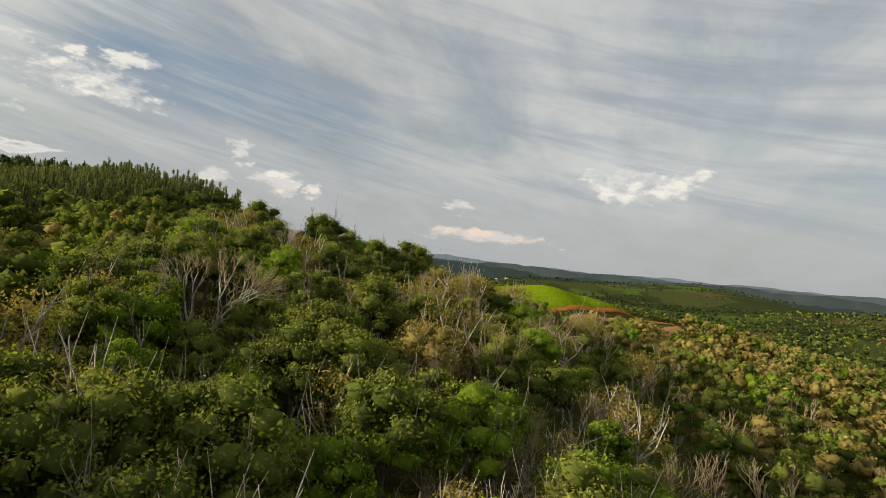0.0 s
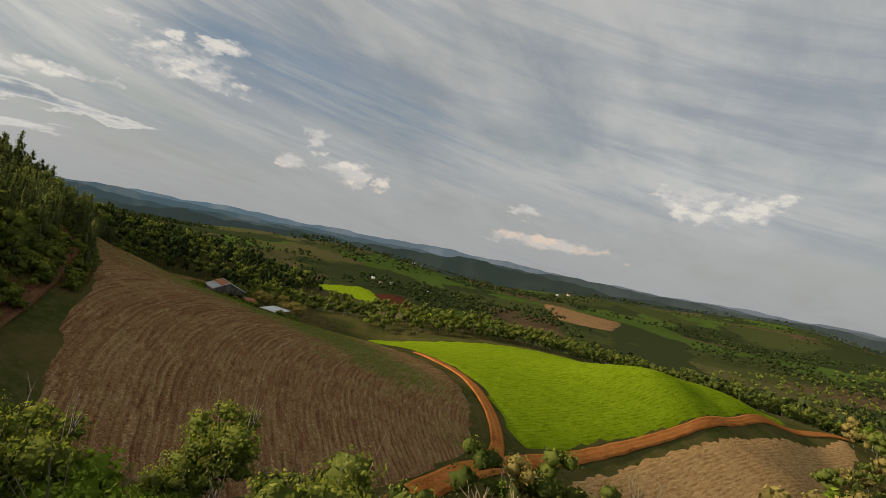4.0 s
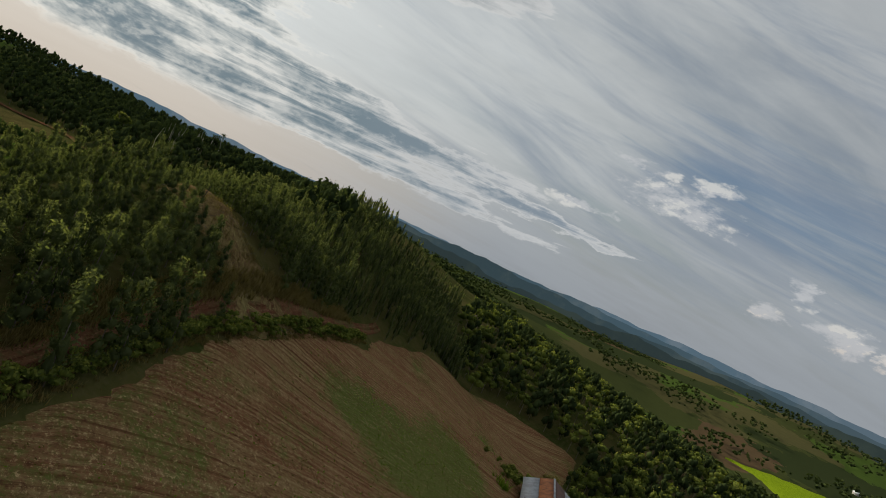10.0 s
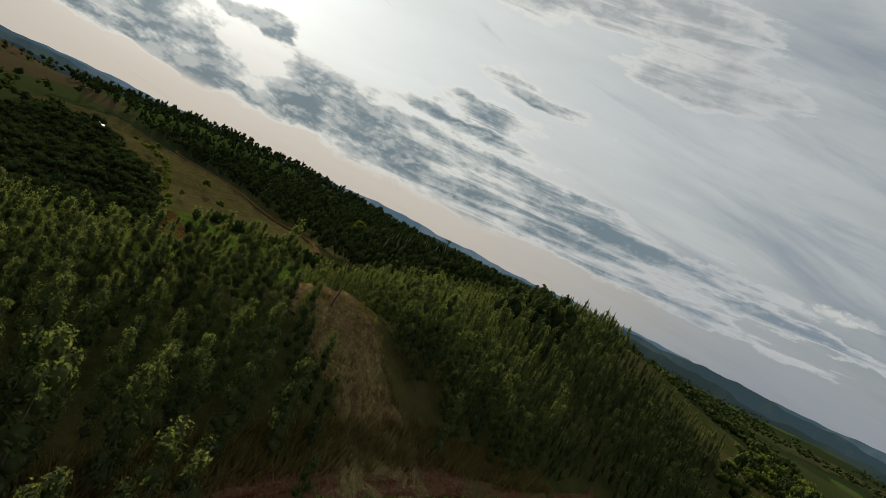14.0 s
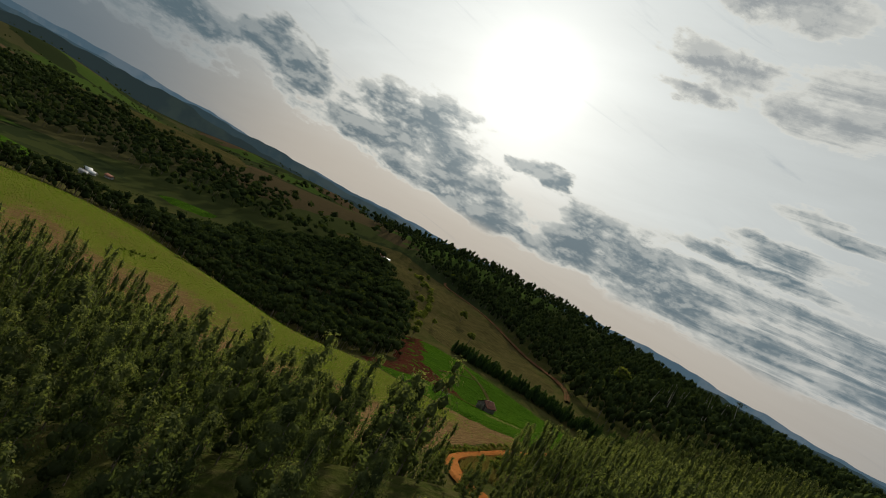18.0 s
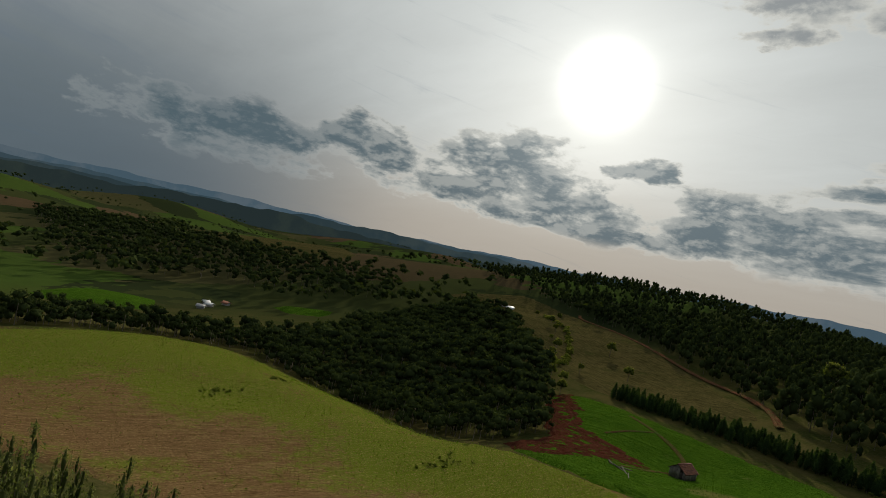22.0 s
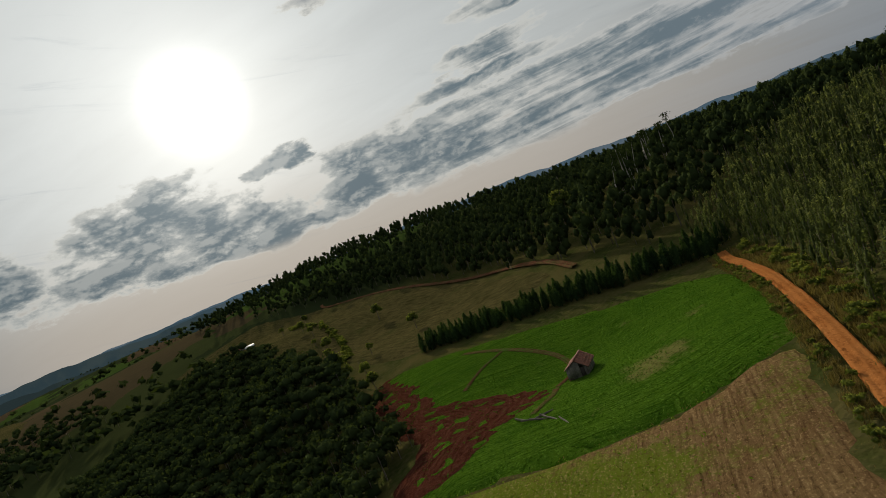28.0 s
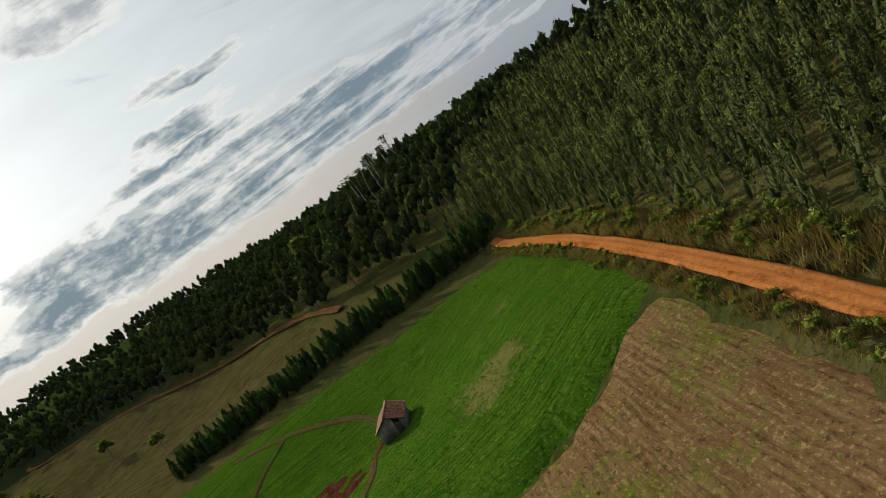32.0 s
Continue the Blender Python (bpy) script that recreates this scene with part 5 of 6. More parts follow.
def slab(x0, y0, z0, x1, y1, z1):
    """A box between two corners."""
    v = np.array([(x, y, z) for z in (z0, z1) for y in (y0, y1) for x in (x0, x1)], float)
    f = np.array([(0, 2, 3, 1), (4, 5, 7, 6), (0, 1, 5, 4), (2, 6, 7, 3), (0, 4, 6, 2), (1, 3, 7, 5)])
    return v, f


def sheet(a, b, c, d, thick=0.05):
    """A slanting plate: four corners of its top, thickened downwards."""
    top = np.array([a, b, c, d], float)
    v = np.concatenate([top - [0, 0, thick], top])
    f = np.array([(3, 2, 1, 0), (4, 5, 6, 7), (0, 1, 5, 4), (1, 2, 6, 5), (2, 3, 7, 6), (3, 0, 4, 7)])
    return v, f


def ribbed(a, b, c, d, waves, deep=0.035):
    """A sheet of roofing with ribs that run from the edge a-b down to d-c."""
    a, b, c, d = (np.array(q, float) for q in (a, b, c, d))
    v, f = [], []
    k = waves * 2
    for i in range(k + 1):
        t = i / k
        lift = np.array([0, 0, deep if i % 2 else 0.0])
        p, q = a + (b - a) * t + lift, d + (c - d) * t + lift
        v += [p, q, p - [0, 0, 0.03], q - [0, 0, 0.03]]
    for i in range(k):
        o, n = 4 * i, 4 * i + 4
        f += [(o, o + 1, n + 1, n), (o + 2, n + 2, n + 3, o + 3), (o, n, n + 2, o + 2), (o + 1, o + 3, n + 3, n + 1)]
    return np.array(v), np.array(f)


M_ZINC = plain("weathered_zinc", (0.42, 0.43, 0.44), 0.5, 0.2, 0.2, 0.8, (0.25, 0.24, 0.23))
M_WHITE = plain("white_sheet_roof", (0.6, 0.62, 0.64), 0.5, 0.0, 0.1, 1.0, (0.6, 0.6, 0.58))
M_RUST = plain("rusted_sheet", (0.5, 0.17, 0.05), 0.85, 0.0, 0.2, 1.2, (0.2, 0.07, 0.03))
M_DARKRUST = plain("dark_rusted_sheet", (0.15, 0.075, 0.05), 0.85, 0.0, 0.2, 1.2, (0.09, 0.045, 0.03))
M_PLANK = plain("grey_planks", (0.27, 0.24, 0.2), 0.9, 0.0, 0.5, 2.0, (0.13, 0.11, 0.09))
M_TILE = plain("clay_tile", (0.34, 0.13, 0.07), 0.9, 0.0, 0.5, 2.5, (0.16, 0.07, 0.045))
M_DARKWOOD = plain("dark_wood", (0.09, 0.07, 0.055), 0.9, 0.0, 0.4, 2.0)
M_EARTH = plain("bare_earth", (0.13, 0.075, 0.045), 0.95, 0.0, 0.2, 1.0)
M_WALL = plain("limewash", (0.42, 0.4, 0.36), 0.9, 0.0, 0.3, 0.7, (0.4, 0.37, 0.33))


def barn(x, y, wide, deep, eave, rise, turn):
    """An open-fronted plank barn with a two-pitched roof patched from zinc and rusty sheets."""
    z = ground_z(x, y)
    top = tagged(new("barn"), "grey plank barn with a patched zinc and rust-red roof", "barn")
    w, q = wide / 2, deep
    over = 0.45
    ridge = eave + rise
    drop = rise * over / w
    for side, mats in ((-1, (M_RUST, M_ZINC)), (1, (M_DARKRUST, M_ZINC))):
        for k, mat in enumerate(mats):
            a, b = w * (0.0, 0.5)[k], (w + over) * 1.0 if k else w * 0.52
            za, zb = ridge - rise * a / w, ridge - rise * b / w
            pos = 0.04 * (1 - k)
            p0, p1 = (side * a, -over, za + pos), (side * a, q + over, za + pos)
            p2, p3 = (side * b, q + over, zb + pos), (side * b, -over, zb + pos)
            part("roof_sheet", ribbed(p0, p1, p2, p3, 22), mat, top, "rusty roofing sheet" if mat is not M_ZINC else "grey zinc roofing sheet")
    part("ridge_cap", slab(-0.16, -over, ridge + 0.05, 0.16, q + over, ridge + 0.1), M_ZINC, top)
    for side in (-1, 1):
        part("verge_board", sheet((0, -over - 0.05, ridge + 0.03), (side * (w + over), -over - 0.05, ridge - rise * (w + over) / w + 0.03), (side * (w + over), -over + 0.02, ridge - rise * (w + over) / w + 0.03), (0, -over + 0.02, ridge + 0.03), 0.2), M_WHITE, top, "pale verge board")
    n = 22
    for i in range(n):
        a, b = -w + wide * i / n + 0.015, -w + wide * (i + 1) / n - 0.015
        mid = (a + b) / 2
        up = ridge - rise * abs(mid) / w - 0.1
        low = eave * (0.48 + 0.1 * rng.uniform()) if i % 5 else eave * 0.42
        part("plank", slab(a, 0, low, b, 0.05, up), M_PLANK, top)
        part("plank", slab(a, q - 0.05, 0, b, q, up), M_PLANK, top)
    m = 18
    for i in range(m):
        a, b = q * i / m + 0.015, q * (i + 1) / m - 0.015
        part("plank", slab(-w, a, 0, -w + 0.05, b, eave), M_PLANK, top)
        part("plank", slab(w - 0.05, a, 0.2, w, b, eave), M_PLANK, top)
    for i in range(5):
        px = -w + 0.1 + (wide - 0.35) * i / 4
        part("post", slab(px, 0.06, -0.8, px + 0.16, 0.22, eave + 0.2), M_PLANK, top)
    part("beam", slab(-w, 0.06, eave - 0.16, w, 0.2, eave), M_PLANK, top)
    part("floor", slab(-w - 0.2, -0.2, -1.2, w + 0.2, q + 0.2, 0.05), M_EARTH, top)
    top.matrix_world = pose(x, y, z + 0.15, 0, 0, turn)
    return top


barn(-70.4, 226.0, 8.2, 9.4, 2.7, 1.8, 40)


def lean_to(name, label, x, y, wide, deep, low, high, mat, wall, turn):
    """A small shed with a single-pitched sheet roof on posts and planks."""
    z = ground_z(x, y)
    top = tagged(new(name), label, "shed")
    w, q = wide / 2, deep / 2
    part("roof_sheet", ribbed((-w - 0.25, q + 0.25, high), (w + 0.25, q + 0.25, high), (w + 0.25, -q - 0.25, low), (-w - 0.25, -q - 0.25, low), 16), mat, top)
    for i in range(10):
        a, b = -w + wide * i / 10 + 0.01, -w + wide * (i + 1) / 10 - 0.01
        part("plank", slab(a, q - 0.05, 0, b, q, high - 0.08), wall, top)
        if i not in (4, 5):
            part("plank", slab(a, -q, 0, b, -q + 0.05, low - 0.08), wall, top)
    for sx in (-w, w - 0.06):
        v, f = sheet((sx, -q, low - 0.1), (sx + 0.06, -q, low - 0.1), (sx + 0.06, q, high - 0.1), (sx, q, high - 0.1), 0.06)
        v[:4, 2] = 0.0
        part("side_wall", (v, f), wall, top)
    part("floor", slab(-w, -q, -1.0, w, q, 0.04), M_EARTH, top)
    top.matrix_world = pose(x, y, z + 0.05, 0, 0, turn)
    return top


lean_to("shed", "small shed with a rust-red roof beside the barn", -66.6, 231.8, 2.4, 3.2, 1.7, 2.2, M_RUST, M_PLANK, 40)
lean_to("shed", "shed with a bright white sheet roof among bushes", -51.5, 213.0, 6.2, 3.8, 2.0, 2.6, M_WHITE, M_PLANK, -28)


def hut(x, y, wide, deep, eave, rise, turn):
    """A weathered plank hut on stilts of brick with a clay-tile roof, alone in the crop."""
    z = ground_z(x, y) + 0.2
    top = tagged(new("hut"), "weathered plank hut with a reddish clay tile roof", "hut")
    w, q = wide / 2, deep / 2
    ridge = eave + rise
    for side in (-1, 1):
        rows, cols = 9, 12
        b = w + 0.22
        part("roof_deck", sheet((0, -q - 0.2, ridge), (side * b, -q - 0.2, ridge - rise * b / w), (side * b, q + 0.2, ridge - rise * b / w), (0, q + 0.2, ridge), 0.05), M_DARKWOOD, top)
        for i in range(rows):
            a0, a1 = b * i / rows, b * (i + 1.15) / rows
            for j in range(cols):
                y0, y1 = -q - 0.2 + (deep + 0.4) * j / cols + 0.012, -q - 0.2 + (deep + 0.4) * (j + 1) / cols - 0.012
                up = 0.05 + 0.03 * rng.uniform()
                part("roof_tile", sheet((side * a0, y0, ridge - rise * a0 / w + up), (side * a0, y1, ridge - rise * a0 / w + up), (side * a1, y1, ridge - rise * a1 / w + up + 0.02), (side * a1, y0, ridge - rise * a1 / w + up + 0.02), 0.035), M_TILE, top)
    part("ridge_cap", slab(-0.1, -q - 0.2, ridge + 0.06, 0.1, q + 0.2, ridge + 0.13), M_TILE, top)
    n = 14
    for i in range(n):
        a, b = -w + wide * i / n + 0.01, -w + wide * (i + 1) / n - 0.01
        up = ridge - rise * abs((a + b) / 2) / w - 0.04
        if i not in (9, 10, 11):
            part("plank", slab(a, -q, 0.12 + 0.1 * rng.uniform(), b, -q + 0.04, up), M_PLANK, top)
        part("plank", slab(a, q - 0.04, 0.1, b, q, up), M_PLANK, top)
    for i in range(n):
        a, b = -q + deep * i / n + 0.01, -q + deep * (i + 1) / n - 0.01
        part("plank", slab(-w, a, 0.1, -w + 0.04, b, eave), M_PLANK, top)
        part("plank", slab(w - 0.04, a, 0.1, w, b, eave), M_PLANK, top)
    part("door", slab(w * 0.3, -q + 0.03, 0.1, w * 0.68, -q + 0.06, eave * 0.95), M_DARKWOOD, top, "dark plank door")
    for sx in (-w, w - 0.14):
        for sy in (-q, q - 0.14):
            part("pier", slab(sx, sy, -0.7, sx + 0.14, sy + 0.14, 0.14), M_TILE, top)
    part("floor", slab(-w, -q, 0.04, w, q, 0.12), M_DARKWOOD, top)
    top.matrix_world = pose(x, y, z, 0, 0, turn)


hut(-204.3, 156.6, 3.0, 3.4, 1.55, 1.0, 62)

# logs and cut branches beside the turned soil
def log(x, y, length, radius, turn, lab="pale felled log lying in the field"):
    k = 7
    t = np.linspace(-0.5, 0.5, k) * length
    path = np.stack([t, 0.05 * np.sin(t * 2.0), 0.03 * np.cos(t)], -1)
    v, f = tube(path, radius * np.linspace(1.1, 0.8, k), 8)
    cap = [(0, i, i + 1) for i in range(1, 7)] + [(len(v) - 8, len(v) - 8 + i + 1, len(v) - 8 + i) for i in range(1, 7)]
    ob = mesh_object("log", v, np.concatenate([f, np.array(cap)]), M_BARK)
    ob.matrix_world = pose(x, y, ground_z(x, y) + 0.2 + radius * 0.8, 0, 0, turn)
    return tagged(ob, lab, "log", "felled logs")


for x, y, l, q, a in ((-189, 149.6, 4.6, 0.1, 24), (-186.4, 150.6, 2.6, 0.08, 10), (-192, 147.6, 2.6, 0.09, 60), (-190.6, 148.4, 2.6, 0.12, 45), (-191.6, 149.2, 2.2, 0.1, 100), (-193.5, 146.6, 2.4, 0.12, 30)):
    log(x, y, l, q, a)


# young pines in rows beyond the crop
def pine(r):
    h = r.uniform(2.6, 3.6)
    k = 300
    hz = r.uniform(0.05, 1.0, k) ** 0.8
    far = np.minimum(1.0, (1.03 - hz) * 1.8) * 0.72 * r.uniform(0.25, 1, k)
    a = r.uniform(0, 6.28, k)
    pos = np.stack([np.cos(a) * far, np.sin(a) * far, hz * h], -1)
    cv, cf = leaves(pos, 0.2, 0.3, -0.4, r)
    young = np.repeat(hz**2, 4)
    bv, bf = blob(np.array([0, 0, h * 0.42]), 0.38, h * 0.38, r)
    cv, cf = joined([(cv, cf), (bv, bf)])
    tv, tf = tube([(0, 0, -0.3), (0, 0, h * 0.95)], [0.05, 0.01], 5)
    return tv, tf, cv, cf, np.concatenate([young, np.zeros(len(bv))])


r4 = np.random.default_rng(31)
pine_line = np.array([(-261, 131), (-251, 145), (-240, 159), (-231, 172), (-224, 184), (-221, 188)])
run = []
for a, b in zip(pine_line[:-1], pine_line[1:]):
    m = max(1, int(np.linalg.norm(b - a) / 1.35))
    out = np.array([-(b - a)[1], (b - a)[0]]) / np.linalg.norm(b - a)
    for t in np.linspace(0, 1, m, endpoint=False):
        for k in range(4):
            run.append(a + (b - a) * t + out * (0.6 + 1.6 * k) + r4.normal(size=2) * 0.5)
plant_things(run, shapes_of(pine, 5, 520), [M_BARK, M_PINE], "young_pine", "small dense young conifer in a planted row", "tree", "row of young conifers", r4, 0.75, 1.45)


# tall slim trees with bare stems along the western skyline, and single trees on the pasture
def pole_tree(r):
    h = r.uniform(10.5, 14.5)
    parts = [tube([(0, 0, -1), (r.normal() * 0.4, r.normal() * 0.4, h * 0.5), (r.normal() * 0.5, r.normal() * 0.5, h)], [0.2, 0.14, 0.06], 5)]
    k = 110
    pos = np.stack([r.normal(size=k) * 0.6, r.normal(size=k) * 0.6, h * (0.82 + 0.2 * r.uniform(size=k))], -1)
    low = np.stack([r.normal(size=30) * 0.45, r.normal(size=30) * 0.45, h * r.uniform(0.4, 0.8, 30)], -1)
    cv, cf = leaves(np.concatenate([pos, low]), 0.3, 0.5, 0.3, r)
    tv, tf = joined(parts)
    return tv, tf, cv, cf, np.zeros(len(cv))


spots = [(-292 - 1.5 * i + r4.normal() * 1.6, 198 + 1.5 * i + r4.normal() * 2.4) for i in range(20)]
plant_things(spots, shapes_of(pole_tree, 4, 560), [M_PALE, M_WOOD_SHADED], "tall_eucalyptus", "tall slim eucalyptus with a bare stem on the skyline", "tree", "skyline eucalyptus", r4, 0.85, 1.15)
single = shapes_of(lambda r: broadleaf(r.uniform(5, 7), r.uniform(1.6, 2.4), r, 700, 0.2), 3, 600)
spots = [(-247, 121), (-262, 113), (-300, 100), (-318, 96), (-334, 88), (-350, 84), (-366, 76), (-384, 62), (-300, 128), (-282, 116), (-395, 70), (-340, 112), (-270, 109), (-258, 118)]
plant_things(spots, single, [M_BARK, M_DARK], "pasture_tree", "small dark tree standing alone on the pasture", "tree", "pasture trees", r4, 0.7, 1.2)
big = shapes_of(lambda r: broadleaf(12, 4, r, 1400, 0.32, rad=0.2), 1, 630)
plant_things([(-318, 186)], big, [M_BARK, M_DARK], "broadleaf_tree", "large dark tree rising above the ridge", "tree", "ridge trees", r4, 1, 1)


# farmhouses in the valleys: a few pale walls and roofs each
def farmhouse(x, y, wide, deep, eave, rise, roof, turn, label):
    z = ground_z(x, y)
    top = tagged(new("farmhouse"), label, "house", "valley farmhouses")
    w, q, ridge = wide / 2, deep / 2, eave + rise
    part("wall", slab(-w, -q, -2, w, q, eave), M_WALL, top)
    v = np.array([(-w, -q, eave), (w, -q, eave), (0, -q, ridge), (-w, q, eave), (w, q, eave), (0, q, ridge)], float)
    part("gable", (v, np.array([(0, 1, 2), (5, 4, 3), (0, 2, 5), (0, 5, 3), (1, 4, 5), (1, 5, 2), (0, 3, 4), (0, 4, 1)])), M_WALL, top)
    for s in (-1, 1):
        b = w + 0.6
        part("roof", sheet((0, -q - 0.5, ridge + 0.15), (s * b, -q - 0.5, ridge + 0.15 - rise * b / w), (s * b, q + 0.5, ridge + 0.15 - rise * b / w), (0, q + 0.5, ridge + 0.15), 0.15), roof, top)
    for k in (-0.5, 0.5):
        part("window", slab(k * w - 0.6, -q - 0.05, eave * 0.4, k * w + 0.6, -q + 0.02, eave * 0.8), M_DARKWOOD, top)
    part("door", slab(-0.6, -q - 0.06, 0, 0.6, -q + 0.02, eave * 0.8), M_DARKWOOD, top)
    top.matrix_world = pose(x, y, z, 0, 0, turn)


for x, y, s, roof, a in ((-292, -78, 0.8, M_WHITE, 20), (-284, -74, 0.8, M_ZINC, 35), (-296, -86, 0.7, M_WHITE, 70), (-304, -80, 0.8, M_TILE, 10), (-419, 32, 0.9, M_WHITE, 15), (-428, 24, 0.9, M_TILE, 40),
                          (-180, 956, 1.5, M_TILE, 30), (-165, 970, 1.5, M_WHITE, 60), (-104, 967, 1.5, M_WHITE, 15), (19, 628, 1.1, M_WHITE, 25), (97, 775, 1.3, M_WHITE, 50), (-218, 1630, 2.6, M_WHITE, 15), (-240, 1655, 2.6, M_WHITE, 40), (-260, 1610, 2.4, M_TILE, 10),
                          (-200, 990, 1.6, M_WHITE, 80), (-450, 1900, 3.0, M_WHITE, 10), (-480, 1940, 3.0, M_WHITE, 50), (150, 1510, 2.2, M_WHITE, 20), (182, 1560, 2.2, M_TILE, 70)):
    farmhouse(x, y, 3.3 * s, 4.2 * s, 1.5 * s, 0.9 * s, roof, a, "pale farmhouse with a tiled roof in the valley" if roof is M_TILE else "pale farmhouse with a light sheet roof in the valley")


# ---------------------------------------------------------------- undergrowth
def tuft(r, count, tall, wide, slim=0.1):
    """A clump of blades that lean outwards from one foot."""
    a = r.uniform(0, 6.28, count)
    lean = r.uniform(0.1, 0.75, count)
    foot = r.normal(size=(count, 3)) * [wide * 0.4, wide * 0.4, 0]
    up = np.stack([np.cos(a) * lean, np.sin(a) * lean, np.ones(count)], -1) * tall * r.uniform(0.5, 1.1, (count, 1))
    side = np.stack([-np.sin(a), np.cos(a), 0 * a], -1) * slim * tall
    v = np.stack([foot - side, foot + side, foot + up], 1).reshape(-1, 3)
    f = np.arange(3 * count).reshape(-1, 3)
    young = np.tile([0.0, 0.0, 1.0], count)
    empty = np.zeros((0, 3)), np.zeros((0, 3), int)
    return empty[0], empty[1], v, f, young


def beside(line, lo, hi, count, r):
    """Spots beside a line between lo and hi metres to its left (to its right when negative)."""
    line = np.asarray(line, float)
    seg = np.linalg.norm(np.diff(line, axis=0), axis=1)
    k = r.choice(len(seg), count, p=seg / seg.sum())
    t = r.uniform(size=(count, 1))
    d = np.diff(line, axis=0)[k]
    n = np.stack([-d[:, 1], d[:, 0]], -1) / seg[k][:, None]
    return line[k] + d * t + n * r.uniform(lo, hi, (count, 1))


r5 = np.random.default_rng(77)
dry = shapes_of(lambda r: tuft(r, 16, 0.75, 0.5, 0.05), 6, 700)
weeds = shapes_of(lambda r: simple_tree(0.9, 0.7, r, 3, 46, 0.1), 6, 720)
shrub = shapes_of(lambda r: simple_tree(1.7, 1.1, r, 4, 120, 0.13), 6, 740)
# tall dry grass on both sides of the western road
plant_stuff("verge_grass", beside(ROAD_B[2:], -4.2, -1.1, 1500, r5), dry, [M_BARK, M_GRASS], "tall dry grass on the bank above the road", "grass", r5, 0.6, 1.5, trunks=False)
plant_stuff("verge_grass", beside(ROAD_B[2:], 1.0, 2.3, 800, r5), dry, [M_BARK, M_GRASS], "dry grass between road and field", "grass", r5, 0.5, 1.1, trunks=False)
plant_stuff("verge_weeds", beside(ROAD_B[2:], 1.0, 2.6, 170, r5), weeds, [M_BARK, M_DARK], "low green weeds between road and field", "weeds", r5, 0.5, 1.1, trunks=False)
plant_stuff("verge_weeds", beside(ROAD_B[3:], -4.8, -1.6, 120, r5), shrub, [M_BARK, M_DARK], "dark shrubs on the bank above the road", "shrubs", r5, 0.4, 1.0, trunks=False)
# bank between the upper track and the stubble
plant_stuff("bank_weeds", beside(ROAD_A[1:9], 1.3, 3.0, 420, r5), weeds, [M_BARK, M_DARK], "dense dark weeds on the bank below the track", "weeds", r5, 0.7, 1.5, trunks=False)
plant_stuff("bank_grass", beside(ROAD_A[1:9], 0.9, 3.4, 900, r5), dry, [M_BARK, M_GRASS], "dry grass on the bank below the track", "grass", r5, 0.5, 1.0, trunks=False)
plant_stuff("bank_grass", beside(ROAD_A[1:10], -3.4, -0.8, 2200, r5), dry, [M_BARK, M_GRASS], "tall dry grass at the foot of the plantation", "grass", r5, 0.8, 1.8, trunks=False)
plant_stuff("bank_weeds", beside(ROAD_A[7:11], -6.0, 0.5, 150, r5), shrub, [M_BARK, M_DARK], "dark green shrubs round the track's bend", "shrubs", r5, 0.6, 1.7, trunks=False)
# cut brush on the clearing, with sticks and a leaning post
g = scatter(GAP_WIDE, 0.44, r5, 0.5, ((ROAD_A, 1.2),))
plant_stuff("clearing_brush", g, dry, [M_BARK, M_GRASS], "dry grass and cut brush on the clearing", "brush", r5, 0.45, 1.0, trunks=False)
sticks = []
for x, y in g[r5.choice(len(g), min(60, len(g)), False)]:
    l, a = r5.uniform(0.4, 1.3), r5.uniform(0, 6.28)
    z = ground_z(x, y) + 0.45
    e = np.array([math.cos(a) * l / 2, math.sin(a) * l / 2, r5.uniform(-0.1, 0.25)])
    sticks.append(tube([np.array([x, y, z]) - e, np.array([x, y, z]) + e], [0.02, 0.012], 4))
sv, sf = joined(sticks)
tagged(mesh_object("cut_branches", sv, sf, M_BARK), "brown cut branches strewn over the clearing", "branches", kind="stuff")
v, f = tube([(0, 0, -0.3), (0.25, 0.1, 0.9), (0.6, 0.2, 1.9)], [0.07, 0.055, 0.03], 6)
post = tagged(mesh_object("dead_stem", v, f, M_DARKWOOD), "dark dead stem leaning on the clearing", "stump")
post.matrix_world = pose(-92.7, 170.4, ground_z(-92.7, 170.4) + 0.2)
# hedges: pasture boundary, field corner, round the barn
hedge_line = [(-270, 108), (-300, 106), (-330, 98), (-366, 84), (-400, 60)]
plant_stuff("hedge", beside(hedge_line, -1.2, 1.2, 150, r5), shrub, [M_BARK, M_DARK], "low dark hedge across the pasture", "hedge", r5, 0.7, 1.5, trunks=False)
around = [(-82 + r5.normal() * 2.2, 232 + r5.normal() * 4) for _ in range(16)] + [(-62 + r5.normal() * 2.5, 220 + r5.normal() * 3.5) for _ in range(22)] + [(-57 + r5.normal() * 2.4, 217 + r5.normal() * 2) for _ in range(12)] + [(-47 + r5.normal() * 2, 210 + r5.normal() * 2.0) for _ in range(14)]
plant_stuff("barn_shrubs", around, shrub, [M_BARK, M_DARK], "dark shrubs growing round the barn and shed", "shrubs", r5, 0.8, 1.7, trunks=False)
plant_stuff("barn_shrubs", [(-77.5 + r5.normal() * 0.6, 222.5 + r5.normal() * 0.8) for _ in range(9)], dry, [M_BARK, M_BRIGHT], "broad-leaved bright clump at the barn's corner", "plants", r5, 1.6, 2.6, trunks=False)
near_barn = shapes_of(lambda r: broadleaf(r.uniform(5, 6.5), r.uniform(2.0, 2.8), r, 1300, 0.13), 4, 800)
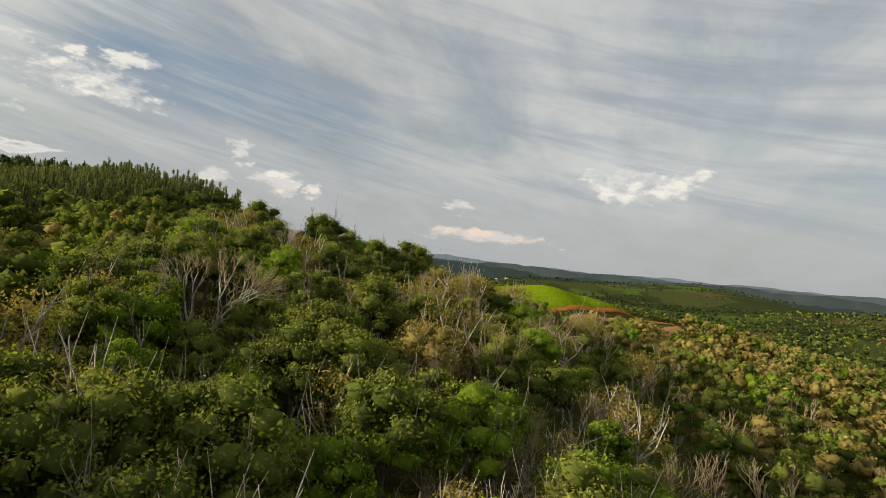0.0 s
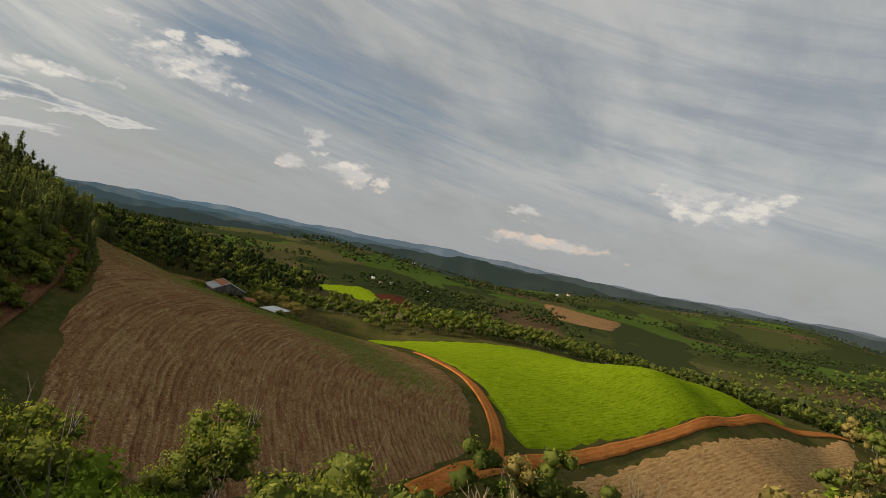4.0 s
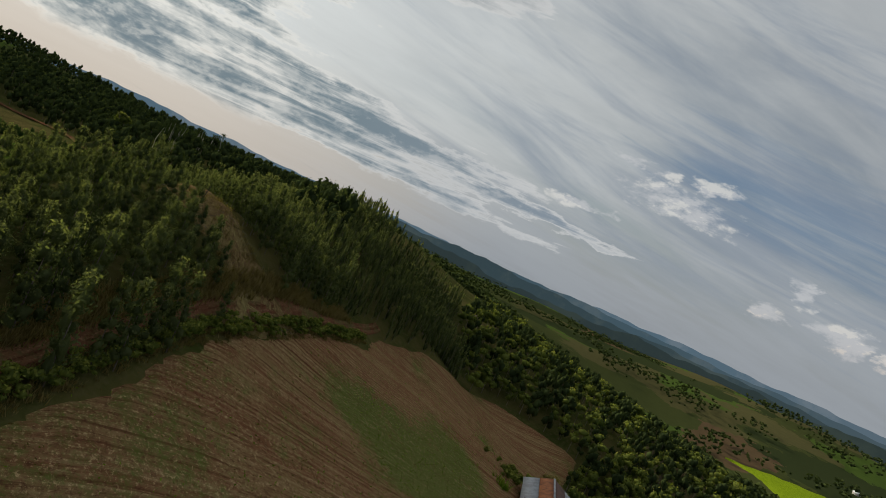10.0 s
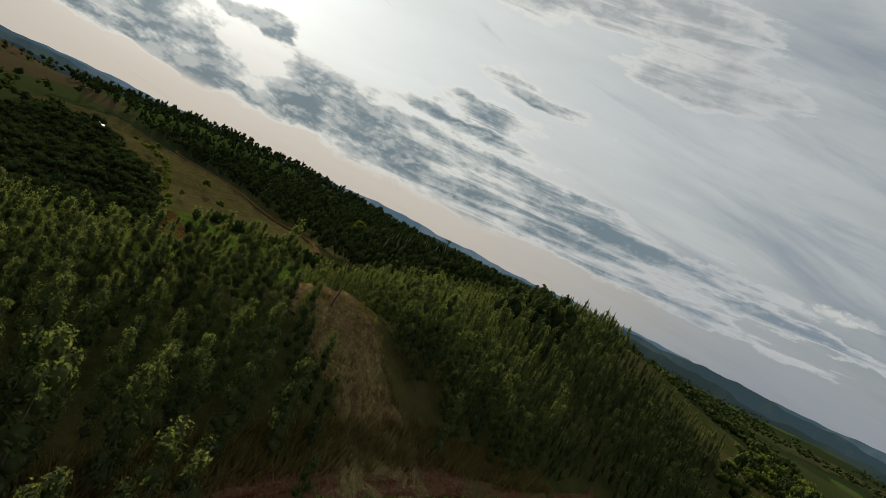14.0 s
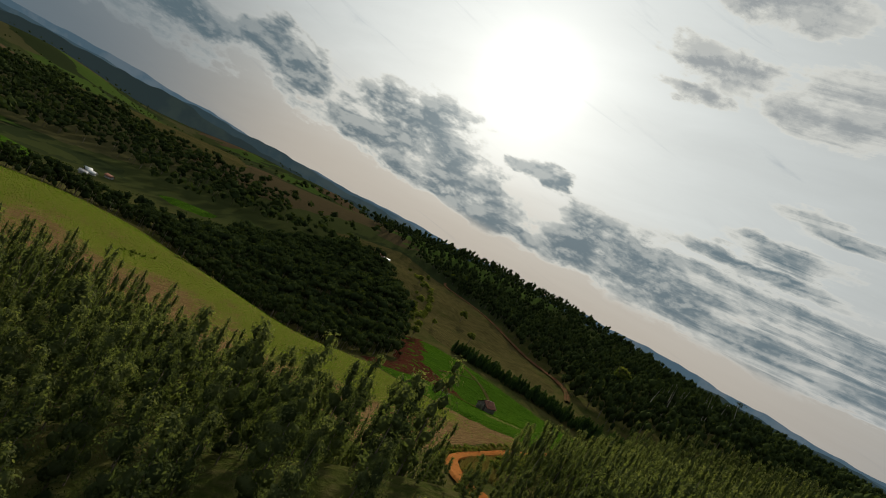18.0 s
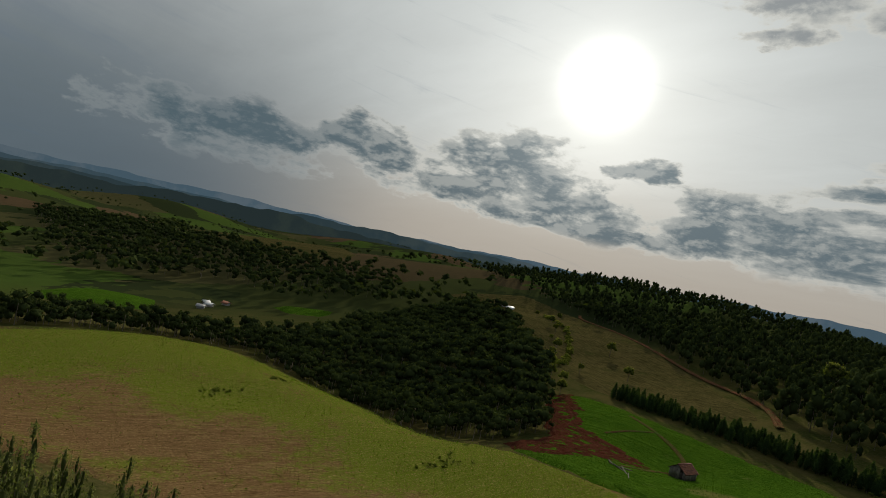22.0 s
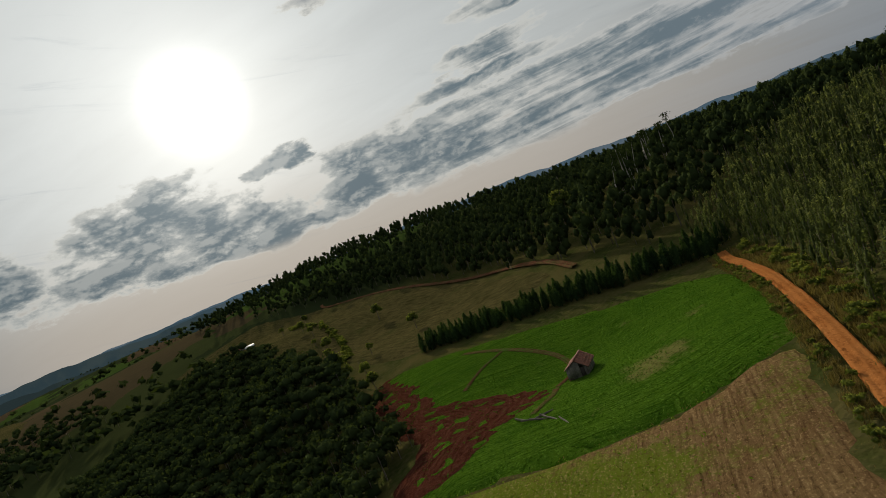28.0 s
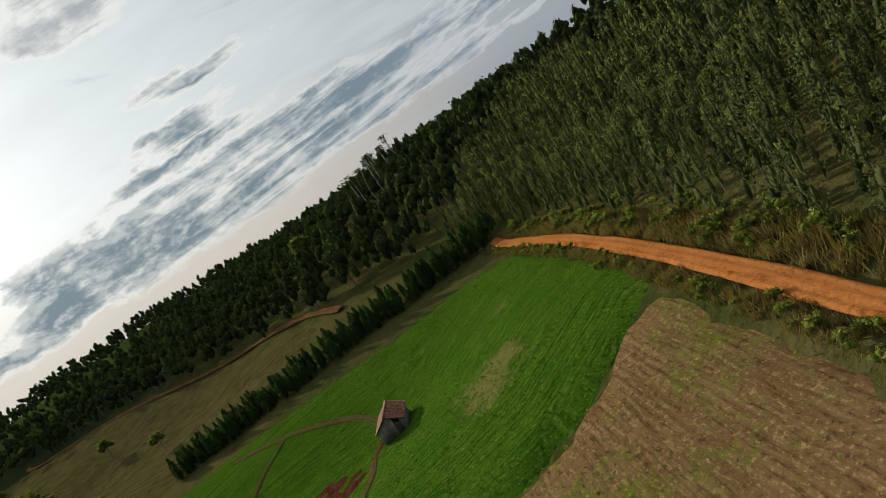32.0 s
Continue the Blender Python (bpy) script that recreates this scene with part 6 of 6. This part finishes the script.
plant_things([(-60, 229), (-57, 233), (-55, 226), (-66, 238), (-49, 219), (-52, 223), (-46, 214), (-79, 236), (-58, 222), (-50, 228), (-61, 242)], near_barn, [M_BARK, M_OLIVE], "broadleaf_tree", "light olive-green tree behind the barn", "tree", "trees round the barn", r5)


# straw, weeds and crop leaves lying over the fields
def strewn(name, poly, count, size, mat, label, category, r, lift=0.2, near=(), slim=0.3, droop=0.0):
    """Small blades strewn over an outline, thicker round the spots in near."""
    poly = np.asarray(poly, float)
    lo, hi = poly.min(0), poly.max(0)
    x, y = r.uniform(lo[0], hi[0], count * 4), r.uniform(lo[1], hi[1], count * 4)
    ok = inside(poly, x, y)
    if near:
        w = sum(np.exp(-((x - a) ** 2 + (y - b) ** 2) / (2 * c * c)) for a, b, c in near)
        ok &= r.uniform(size=len(x)) < w + 0.04
    x, y = x[ok][:count], y[ok][:count]
    pos = np.stack([x, y, height(x, y) + lift + size * 0.25], -1)
    v, f = leaves(pos, size, slim, droop, r)
    ob = mesh_object(name, v, f, mat, attrs=[("young", np.zeros(len(v))), ("tint", np.repeat(r.uniform(size=len(pos)), 4))])
    return tagged(ob, label, category, kind="stuff")


r6 = np.random.default_rng(91)
strewn("straw_litter", FIELD_A, 17000, 0.11, M_GRASS, "dry straw strewn over the brown stubble", "straw", r6)
strewn("field_weeds", FIELD_A, 14000, 0.12, M_BRIGHT, "green weeds coming up through the stubble", "weeds", r6, 0.22, WEEDS_A, 0.4)
strewn("straw_litter", FIELD_B, 16000, 0.11, M_GRASS, "dry straw strewn over the pale stubble", "straw", r6)
strewn("field_weeds", FIELD_B, 16000, 0.13, M_BRIGHT, "green weeds spreading over the straw field", "weeds", r6, 0.22, WEEDS_B, 0.4)
strewn("crop_leaves", GREEN_B, 20000, 0.09, M_CROPLEAF, "leaves of the young green crop", "crop", r6, 0.24, (), 0.45)
for cx, cy in ((-162, 90), (-171, 128), (-181, 84)):
    plant_stuff("brush_pile", [(cx + r6.normal() * 2.2, cy + r6.normal() * 1.0) for _ in range(16)], weeds, [M_BARK, M_DARK], "low dark brush left standing in the straw field", "brush", r6, 0.5, 0.9, trunks=False)

# from units of the plan to metres
for ob in list(scene.objects):
    if ob.parent is None and ob.type in ("MESH", "EMPTY"):
        ob.matrix_basis = Matrix.Scale(K, 4) @ ob.matrix_basis
